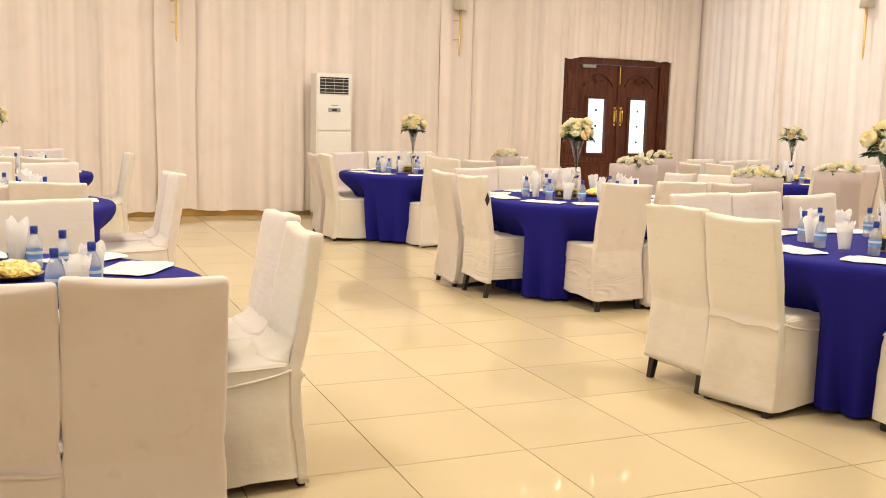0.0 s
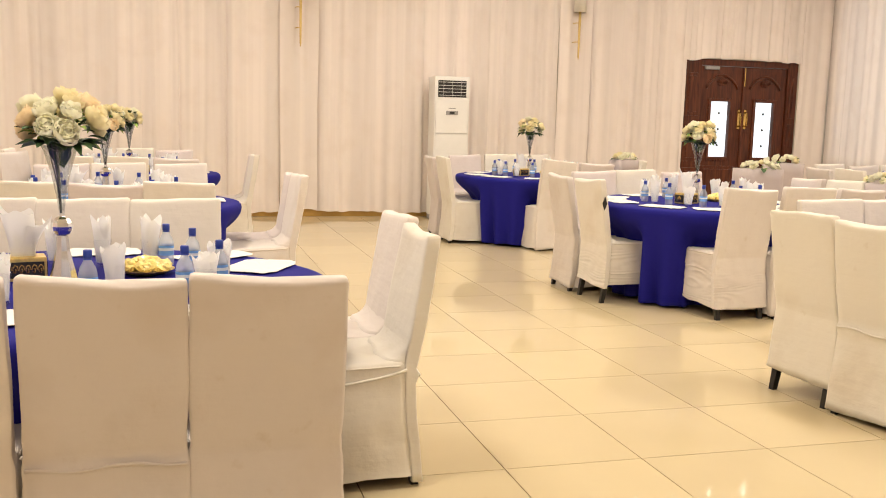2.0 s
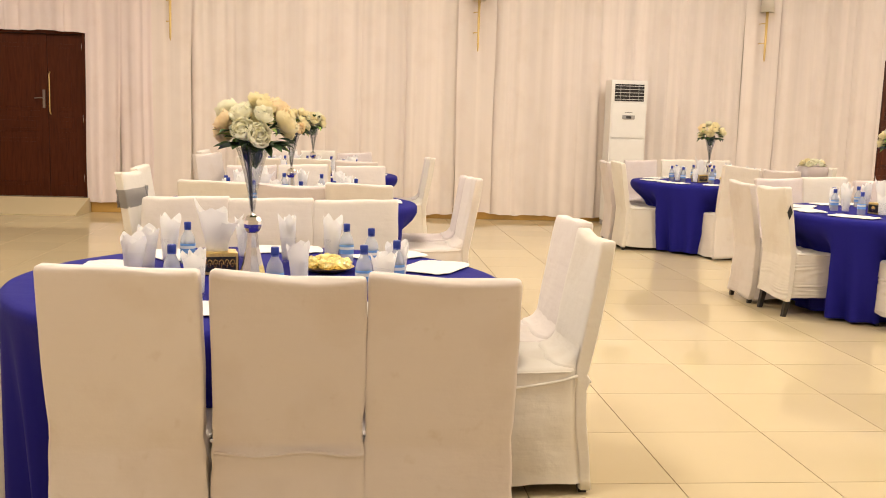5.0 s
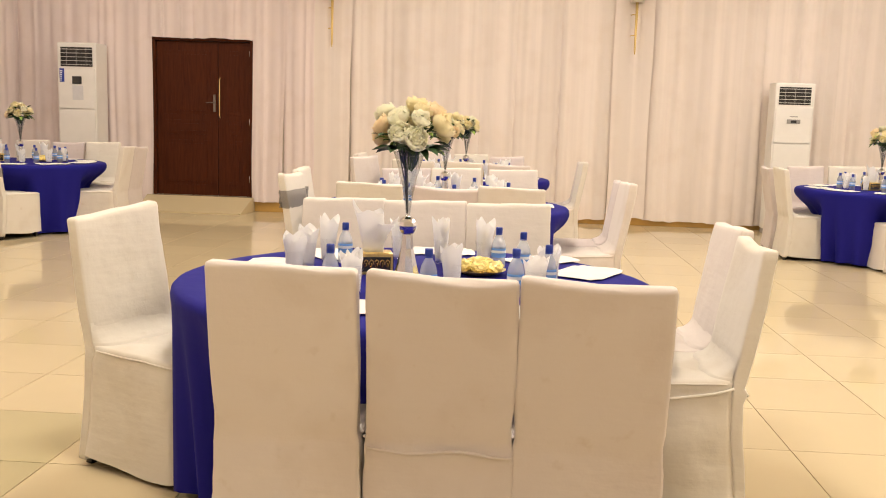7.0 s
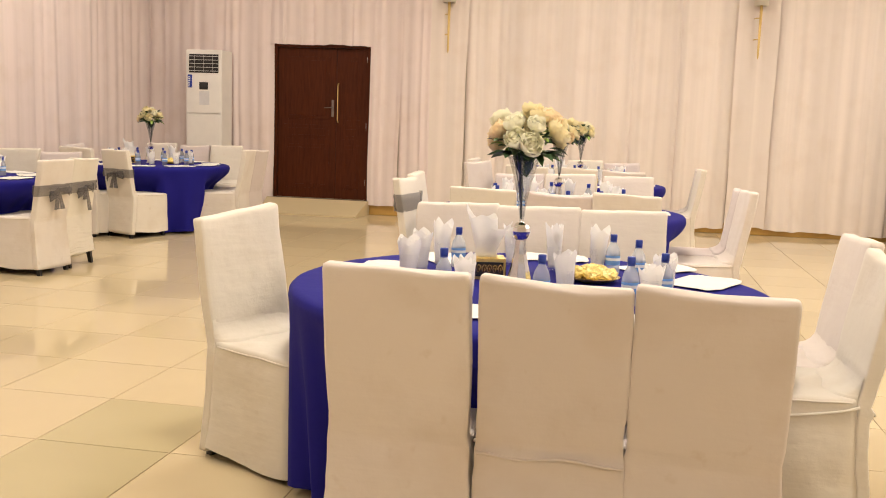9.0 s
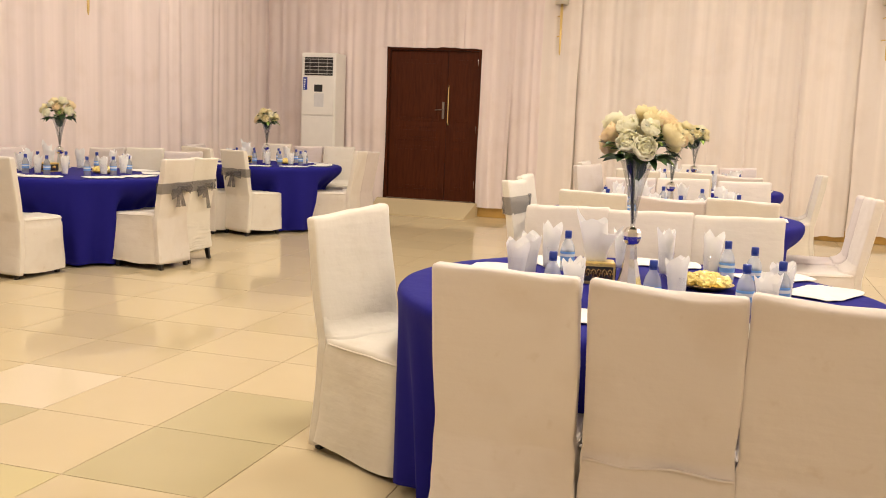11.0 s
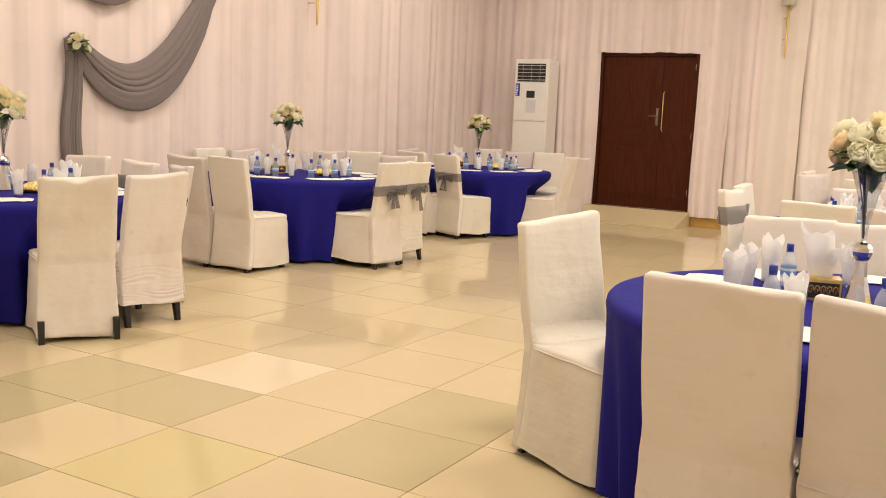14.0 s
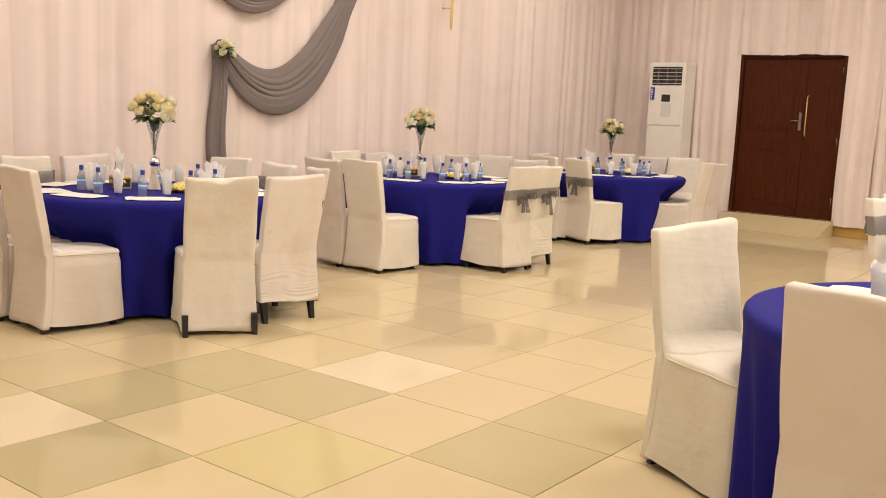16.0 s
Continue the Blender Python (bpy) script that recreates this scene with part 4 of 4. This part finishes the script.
def cloth_mesh(x, y, seed, foot=0.83):
    """A round cloth on the table at x, y; the seats pushed under it press its sides in."""
    rng = random.Random(seed)
    n = 180
    waves = [(rng.randint(9, 16), rng.uniform(0, 6), rng.uniform(0.5, 1)) for _ in range(4)]
    near = [Matrix.Translation((cx, cy, 0)) @ Matrix.Rotation(radians(h - 90), 4, "Z") for cx, cy, h in SEATED if math.hypot(cx - x, cy - y) < 1.6]
    near = [m.inverted() for m in near]

    def pressed(a, r):
        while r > 0.75:
            p = Vector((x + r * math.cos(a), y + r * math.sin(a), 0))
            if not any(abs(q.x) < 0.245 and -0.35 < q.y < 0.268 for q in (m @ p for m in near)):
                return r
            r -= 0.01
        return r

    free = [pressed(2 * math.pi * i / n, 1.02) for i in range(n)]
    tuck = 5 if (x > 3.5 and 6 < y < 8) else 3 if (x > 3.5 and y > 10) else 1
    free = [min(free[(i + k) % n] for k in range(-tuck, tuck + 1)) for i in range(n)]
    free = [(free[i - 2] + free[i - 1] + free[i] + free[(i + 1) % n] + free[(i + 2) % n]) / 5 for i in range(n)]
    rings = []
    for r, z in ((0.02, 0.0), (0.3, 0.0), (0.6, 0.0), (0.82, 0.0), (0.885, -0.001), (0.905, -0.006), (0.916, -0.018), (0.920, -0.04)):
        rings.append([(r * math.cos(2 * math.pi * i / n), r * math.sin(2 * math.pi * i / n), TABLE_Z + z + 0.0015 * noise.noise(Vector((r * 5 * math.cos(2 * math.pi * i / n), r * 5 * math.sin(2 * math.pi * i / n), seed)))) for i in range(n)])
    for k in range(1, 29):
        d = k / 28
        ring = []
        for i in range(n):
            a = 2 * math.pi * i / n
            f = sum(w * math.cos(q * a + ph) for q, ph, w in waves) / 2.4
            f += 0.35 * math.sin(31 * a + seed) * d
            r = 0.920 + (foot - 0.920) * d + 0.045 * f * d ** 0.8
            tight = min(1.0, max(0.0, (d - 0.03) / 0.35))
            tight = tight * tight * (3 - 2 * tight)
            r += 0.042 * math.sin(23 * a + seed + 1.5 * math.sin(5 * a)) * d
            r = r * (1 - tight) + min(r, free[i] - 0.036 + 0.036 * math.sin(21 * a + seed + 1.2 * math.sin(4 * a)) * d) * tight
            z = TABLE_Z - 0.04 - 0.690 * d + (0.012 * f if k == 28 else 0)
            ring.append((r * math.cos(a + 0.02 * f * d), r * math.sin(a + 0.02 * f * d), z))
        rings.append(ring)
    return mesh_of(loft(rings, True, False), "tablecloth", BLUE)


TABLE = table_master()


def bottle():
    b = thing("water_bottle", "small clear water bottle with blue cap and label", "bottle", group="water bottles")
    w = 1.20
    part("body", lathe([(r * w, z) for r, z in ((0.0208, 0.0), (0.0240, 0.0032), (0.0248, 0.0240), (0.0232, 0.0360), (0.0248, 0.0440), (0.0248, 0.0860), (0.0240, 0.0940), (0.0205, 0.1120), (0.0112, 0.1330), (0.0100, 0.1456))], 18), PLASTIC_CLEAR, b, smooth=True)
    part("label", lathe([(0.0253 * w, 0.0440), (0.0254 * w, 0.0456), (0.0254 * w, 0.0804), (0.0253 * w, 0.0820)], 18, (False, False)), BLUE_LABEL, b, smooth=True)
    part("label_stripe", lathe([(0.0257 * w, 0.0624), (0.0257 * w, 0.0732)], 18, (False, False)), WHITE_LABEL, b, smooth=True)
    part("cap", lathe([(0.0135, 0.1424), (0.0143, 0.1440), (0.0143, 0.1660), (0.0130, 0.1690)], 16), BLUE_CAP, b, smooth=True)
    part("neck_ring", lathe([(0.0128, 0.1370), (0.0142, 0.1380), (0.0142, 0.1410), (0.0128, 0.1420)], 14), BLUE_CAP, b, smooth=True)
    return b


def folded_sheet(bm, wide, flat, high, tips, seed, lean=0.0, foot=0.012, n=36):
    """A paper napkin rolled into a soft cone: straight sides, a few sharp corners at its mouth."""
    rings = []
    for k in range(9):
        v = k / 8
        row = []
        for i in range(n):
            a = 2 * math.pi * i / n
            corner = max(max(0.0, 1 - abs((a - at + math.pi) % (2 * math.pi) - math.pi) / spread) * lift for at, spread, lift in tips)
            r = wide * (0.66 + 0.24 * v + 0.22 * v * v * corner) * (1 + 0.035 * math.sin(3 * a + seed) + 0.05 * noise.noise(Vector((math.cos(a) * 2, math.sin(a) * 2, v * 2 + seed))))
            z = foot + (high - foot) * v * (0.72 + 0.28 * corner * v)
            row.append((r * math.cos(a) + lean * v * v * wide, r * math.sin(a) * flat, z + 0.003 * noise.noise(Vector((a * 2, v * 3, seed)))))
        rings.append(row)
    loft(rings, True, False, bm=bm)


def napkin_glass(seed, tall=1.0):
    rng = random.Random(seed)
    g = thing("napkin_glass", "drinking glass holding a folded white paper napkin", "glass", group="glasses with napkins")
    part("tumbler", lathe([(0.024, 0.0), (0.028, 0.003), (0.037, 0.105), (0.0355, 0.105), (0.027, 0.008)], 18, (True, False)), CLEAR, g, smooth=True).visible_shadow = False
    bm = bmesh.new()
    first = rng.uniform(0, 6.28)
    folded_sheet(bm, 0.044, 0.80, 0.180 * tall, ((first, 1.4, 1.0), (first + 2.2, 1.1, 0.85), (first + 4.2, 1.2, 0.7)), seed, 0.25)
    folded_sheet(bm, 0.038, 0.60, 0.186 * tall, ((first + 1.0, 1.2, 0.9), (first + 3.3, 1.3, 0.8)), seed + 5, -0.25, 0.02)
    folded_sheet(bm, 0.024, 0.80, 0.180 * tall, ((first + 2.0, 1.2, 0.9), (first + 5.0, 1.0, 0.7)), seed + 9, 0.1, 0.02)
    part("napkin", bm, NAPKIN, g, smooth=True)
    return g


def place_mat(seed):
    bm = loft([[((0.17 - s) * (1 + 0.06 * math.sin(3 * t + seed)) * math.copysign(abs(math.cos(t)) ** 0.45, math.cos(t)), (0.115 - s) * (1 + 0.08 * math.sin(2 * t + seed * 2)) * math.copysign(abs(math.sin(t)) ** 0.45, math.sin(t)), z + 0.0015 * (1 + math.sin(9 * t + seed))) for t in [2 * math.pi * i / 40 for i in range(40)]] for s, z in ((0.002, 0.001), (0.0, 0.002), (0.0, 0.0035), (0.004, 0.0045), (0.05, 0.004))])
    return tagged(part("folded_napkin", bm, MAT_CLOTH, smooth=True), "flat folded white cloth napkin on blue tablecloth", "napkin", "folded napkins")


def tissue_box():
    b = thing("tissue_box", "black and gold patterned tissue box with tissue", "tissue box", group="tissue boxes")
    part("body", box(-0.075, -0.055, 0, 0.075, 0.055, 0.085, bevel=0.005), DULL_GOLD, b)
    for side in (-1, 1):
        panel = part("panel", box(-0.066, side * 0.0565 - 0.0015, 0.012, 0.066, side * 0.0565 + 0.0015, 0.070, bevel=0.001), DARK, b, "black panel with gold scrolls")
        for k in range(6):
            x = -0.052 + 0.021 * k
            part("gold_scroll", tube([(x + 0.010 * math.cos(q * 0.8) * (1 - q / 12), side * 0.0585, 0.041 + 0.022 * math.sin(q * 0.8) * (1 - q / 12)) for q in range(11)], 0.0026, 5), GOLD, panel)
        part("end_panel", box(side * 0.0765 - 0.0015, -0.046, 0.012, side * 0.0765 + 0.0015, 0.046, 0.070, bevel=0.001), DARK, b)
        part("gold_boss", lathe([(0.020, 0.0), (0.018, 0.002), (0.006, 0.004)], 10), GOLD, b, at=pose(side * 0.078, 0, 0.041, 0, 90 * side))
    bm = bmesh.new()
    folded_sheet(bm, 0.062, 0.50, 0.215, ((2.9, 0.9, 1.0), (0.6, 1.0, 0.35), (4.6, 0.8, 0.3)), 3, -0.30, 0.0)
    folded_sheet(bm, 0.052, 0.55, 0.155, ((0.1, 0.9, 0.9), (3.6, 1.0, 0.3)), 8, 0.85, 0.0)
    part("tissue", bm, NAPKIN, b, at=pose(0, 0, 0.080), smooth=True)
    return b


def gold_dish():
    d = thing("sweet_dish", "gold dish of sweets under clear wrap", "dish", group="sweet dishes")
    part("plate", lathe([(0.06, 0.0), (0.075, 0.004), (0.105, 0.018), (0.108, 0.020), (0.100, 0.019), (0.06, 0.010)], 24), DULL_GOLD, d, smooth=True)
    rng = random.Random(5)
    for k in range(7):
        a, r = 2.4 * k, 0.056 * (k / 6) ** 0.5
        bm = bmesh.new()
        bmesh.ops.create_icosphere(bm, subdivisions=3, radius=0.040)
        for v in bm.verts:
            d0 = v.co.normalized()
            crush = abs(noise.noise(d0 * 4.0 + Vector((k * 3, 0, 0)))) + 0.6 * abs(noise.noise(d0 * 9.0 + Vector((0, k * 5, 0))))
            v.co *= 1.12 - 0.42 * crush
            v.co.z *= 0.62
        part("wrapped_sweet", bm, YELLOW_WRAP, d, at=pose(1.35 * r * math.cos(a), r * math.sin(a), 0.030 + 0.016 * (1 - r / 0.056), rng.uniform(-20, 20), rng.uniform(-20, 20), rng.uniform(0, 180)))
    return d


YELLOW_WRAP = surface("yellow_foil_wrap", (0.84, 0.68, 0.24), rough=0.16, spread=0.3, scale=60, bump=0.5)
BOTTLE, DISH, TISSUES = bottle(), gold_dish(), tissue_box()
GLASSES = [napkin_glass(1), napkin_glass(4, 1.15), napkin_glass(9, 0.9)]
MATS = [place_mat(1), place_mat(3)]
placed = set()


def put(ob, m):
    """Moves a built thing into place the first time, and copies it afterwards."""
    if ob not in placed:
        placed.add(ob)
        ob.matrix_basis = m
        return ob
    return copy_thing(ob, m)


def table_at(x, y, kind, settings=None, shift=(0.0, 0.0)):
    """A laid table. settings: own places for bottles, glasses and the rest, or None for the usual ring."""
    rng = random.Random(int(x * 100) * 7 + int(y * 100))
    put(TABLE, pose(x, y, 0))
    LAID.append((x, y))
    z = TABLE_Z + 0.003
    dx, dy = settings["vase"] if settings else shift
    put(VASES[kind], pose(x + dx, y + dy, z, 0, 0, (settings or {}).get("turn", rng.uniform(0, 360))))
    if settings:
        for bx, by in settings["bottles"]:
            put(BOTTLE, pose(bx, by, z, 0, 0, rng.uniform(0, 360)))
        for gx, gy, k in settings["glasses"]:
            put(GLASSES[k], pose(gx, gy, z, 0, 0, rng.uniform(0, 360)))
        for mx, my, turn in settings["mats"]:
            put(MATS[rng.randrange(2)], pose(mx, my, z, 0, 0, turn))
        put(TISSUES, pose(*settings["tissues"], z, 0, 0, 12))
        put(DISH, pose(*settings["dish"], z))
        return
    for k in range(10):
        a = 36 * k + rng.uniform(-5, 5)
        c, s = math.cos(radians(a)), math.sin(radians(a))
        put(MATS[rng.randrange(2)], pose(x + 0.70 * c, y + 0.70 * s, z, 0, 0, a + 90))
        c, s = math.cos(radians(a + 12)), math.sin(radians(a + 12))
        put(GLASSES[rng.randrange(3)], pose(x + 0.46 * c, y + 0.46 * s, z, 0, 0, rng.uniform(0, 360)))
        c, s = math.cos(radians(a - 7)), math.sin(radians(a - 7))
        put(BOTTLE, pose(x + 0.47 * c, y + 0.47 * s, z, 0, 0, rng.uniform(0, 360)))
    put(TISSUES, pose(x - 0.20, y - 0.12, z, 0, 0, rng.uniform(-30, 30)))
    put(DISH, pose(x + 0.22, y + 0.10, z))


def seats(x, y, kinds, front=1.08, side=1.24, spread=0.46):
    """Three chairs before, three behind and two at each side. kinds: a letter for each of the ten, a dot for none."""
    spots = [(-spread, -front, 90), (0, -front - 0.01, 90), (spread, -front, 90), (-spread, front, -90), (0, front + 0.01, -90), (spread, front, -90),
             (-side, -0.23, 0), (-side, 0.27, 0), (side, -0.23, 180), (side, 0.27, 180)]
    rng = random.Random(int(x * 31) + int(y * 57))
    for k, (dx, dy, h) in zip(kinds, spots):
        if k != ".":
            c, s = math.cos(radians(h)), math.sin(radians(h))
            # the seat's middle lies 0.28 m ahead of the back
            put_chair(k, x + dx + 0.28 * c + rng.uniform(-0.015, 0.015), y + dy + 0.28 * s + rng.uniform(-0.02, 0.02), h + rng.uniform(-4, 4))


NEAR = dict(vase=(-0.05, 0.04), turn=40,
            bottles=[(-0.71, 3.95), (-0.645, 3.27), (-0.30, 3.25), (-0.067, 3.99), (0.033, 3.84), (0.0, 3.33), (0.12, 3.47)],
            glasses=[(-0.83, 3.76, 0), (-0.78, 3.93, 1), (-0.83, 3.52, 0), (-0.56, 3.24, 2), (-0.31, 4.02, 1), (-0.225, 3.36, 0), (-0.13, 4.0, 1), (0.13, 3.55, 2), (0.07, 3.26, 2), (-0.50, 4.10, 0)],
            mats=[(-0.98, 3.80, 100), (0.30, 3.92, 60), (-0.45, 3.02, 0), (0.12, 4.22, 40), (-0.35, 4.38, 0), (-0.02, 3.02, 10), (-0.80, 4.15, 130)],
            tissues=(-0.56, 3.72), dish=(-0.14, 3.80))
table_at(-0.370, 3.63, 0, NEAR)
put_chair("a", -0.645, 2.86, 90)
put_chair("s", -0.210, 2.865, 91)
put_chair("b", 0.217, 2.865, 89)
for x in (-0.85, -0.445, -0.03):
    put_chair("a", x, 4.43, -90)
put_chair("q", 0.585, 3.57, 180)
put_chair("a", 0.605, 4.02, 182)
put_chair("g", -1.32, 3.55, -26)

table_at(-0.50, 6.98, 1)
seats(-0.45, 6.98, "ababaa..ab")
put_chair("f", -1.32, 6.80, -6)
put_chair("a", -1.34, 7.30, 0)
table_at(-0.50, 10.40, 1)
seats(-0.50, 10.40, "aabaab..ab")
put_chair("b", -1.36, 10.15, -32)
put_chair("a", -1.42, 10.70, -5)
table_at(4.18, 3.76, 2, shift=(-0.12, -0.02))
seats(4.14, 3.74, "abaaab..ab")
put_chair("k", 3.28, 4.13, 8)
put_chair("q", 3.33, 3.70, 10)
table_at(4.12, 6.95, 1, shift=(-0.08, -0.06))
seats(4.08, 6.90, "...bab..ab")
torn = put_chair("c", 3.36, 6.84, 4)
tear = loft([[(0.004 * s, -0.275 + 0.022 * s * math.cos(a), 0.775 + 0.055 * s * math.sin(a)) for a in [math.pi * q / 2 for q in range(4)]] for s in (1.0, 0.6)])
part("tear", tear, DARK, torn, "black tear in the cover", at=pose(0.2115, 0, 0))
put_chair("b", 3.33, 7.34, 0)
put_chair("r", 3.865, 6.17, 92)
put_chair("a", 4.33, 6.13, 89)
put_chair("b", 4.78, 6.18, 95)
table_at(4.02, 10.50, 2, shift=(-0.08, -0.06))
seats(3.96, 10.45, "...baa..ab")
put_chair("a", 3.17, 10.38, 0)
put_chair("b", 3.16, 10.88, -3)
put_chair("g", 3.87, 9.76, 98)
put_chair("b", 4.34, 9.80, 95)
table_at(-5.76, 4.02, 0, shift=(0.0, 0.02))
put_chair("a", -5.98, 4.63, -86)
put_chair("f", -5.56, 4.70, -100)
put_chair("b", -5.16, 4.66, -118)
put_chair("a", -5.34, 3.13, 86)
put_chair("b", -5.83, 3.10, 90)
put_chair("h", -4.72, 3.74, 150)
put_chair("c", -4.755, 4.23, 170)
put_chair("f", -6.34, 3.62, 12)
put_chair("b", -6.40, 4.10, 4)
table_at(-5.88, 7.35, 2, shift=(-0.13, -0.05))
seats(-5.88, 7.35, "...bab....")
put_chair("a", -5.54, 6.26, 88)
put_chair("b", -6.00, 6.24, 90)
put_chair("d", -4.93, 7.12, 178)
put_chair("e", -4.95, 7.54, 182)
put_chair("a", -6.55, 7.1, 0)
put_chair("b", -6.55, 7.6, 0)
table_at(-5.58, 10.48, 1)
seats(-5.55, 10.50, "...aba....")
put_chair("d", -5.29, 9.64, 68)
put_chair("a", -5.76, 9.58, 80)
put_chair("a", -4.62, 10.42, 186)
put_chair("b", -4.66, 10.90, 180)
put_chair("b", -6.3, 10.5, 0)
table_at(8.20, 8.90, 1)
seats(8.20, 8.90, "abaabaabab")
table_at(8.3, 5.4, 2)
seats(8.3, 5.4, "abaabaabab")


for k, (x, y) in enumerate(LAID):
    cover = part("tablecloth", cloth_mesh(x, y, k + 1, 0.83 if k else 0.845), None, at=pose(x, y, 0))
    tagged(cover, "royal blue tablecloth hanging in folds over a round table", "tablecloth", "tablecloths")


def flower_stand(x, y, h, w, seed):
    s = thing("flower_stand", "mauve satin draped stand topped with white roses", "flower stand", pose(x, y, 0), "flower stands")
    rings = []
    for k in range(11):
        z = 0.004 + (h - 0.004) * k / 10
        half = w / 2 * (1.12 - 0.12 * k / 10)
        rings.append([wobble(p + Vector((0.012 * math.sin(30 * p.x + seed), 0.012 * math.sin(30 * p.y + seed), 0)) * (1 - k / 10), 0.006, 0.12, seed) for p in squircle(half, -half, half, z, 56, 9)])
    part("drape", loft(rings), MAUVE, s, smooth=True)
    bouquet(s, (0, 0, h + 0.01), w * 0.42, 0.035, 15, seed, (7, 3, 0), 0.82, (7, 5))


for x, y, h, w in ((5.60, 8.36, 0.97, 0.38), (6.46, 9.16, 1.00, 0.34), (5.06, 10.22, 0.97, 0.26), (5.50, 6.40, 0.96, 0.34), (6.38, 6.37, 1.01, 0.30)):
    flower_stand(x, y, h, w, int(x * 10))

spray = thing("flower_spray", "white silk roses pinned where the grey swag gathers", "flowers", pose(WX + 0.12, 5.52, 1.80))
bouquet(spray, (0, 0, 0), 0.05, 0.13, 12, 31, (6, 4, 0), 0.8)

# ---- floor tiles ----
PITCH, X0, Y0 = 0.60, 0.02, 0.457


def tile_mesh(material):
    g = 0.0022
    bm = box(g, g, -0.012, PITCH - g, PITCH - g, 0.0)
    return mesh_of(bm, "tile", material, False)


TILES = {"": tile_mesh(TILE), "g": tile_mesh(TILE_GREEN), "w": tile_mesh(TILE_WHITE), "y": tile_mesh(TILE_YELLOW)}
ODD = {(0, 2): "w", (0, 1): "g", (-1, 1): "g", (-1, 0): "g", (1, 0): "y", (0, -1): "g", (-1, -1): "w", (2, 1): "g", (2, 2): "g"}
rest = bmesh.new()
i0, i1 = math.floor((WEST - X0) / PITCH), math.ceil((EAST - X0) / PITCH)
j0, j1 = math.floor((SOUTH - Y0) / PITCH), math.ceil((NORTH - Y0) / PITCH)
for i in range(i0, i1):
    for j in range(j0, j1):
        x, y = X0 + i * PITCH, Y0 + j * PITCH
        kind = ODD.get((i + 6, j - 3), "")
        if -4.3 < x < 4.0 and 2.0 < y < 8.6 or kind:
            part("tile", TILES[kind], None, floor, at=pose(x, y, 0))
        else:
            g = 0.0022
            box(max(x, WEST) + g, max(y, SOUTH) + g, -0.012, min(x + PITCH, EAST) - g, min(y + PITCH, NORTH) - g, 0.0, bm=rest)
tagged(part("far_tiles", rest, TILE, floor), kind="stuff")
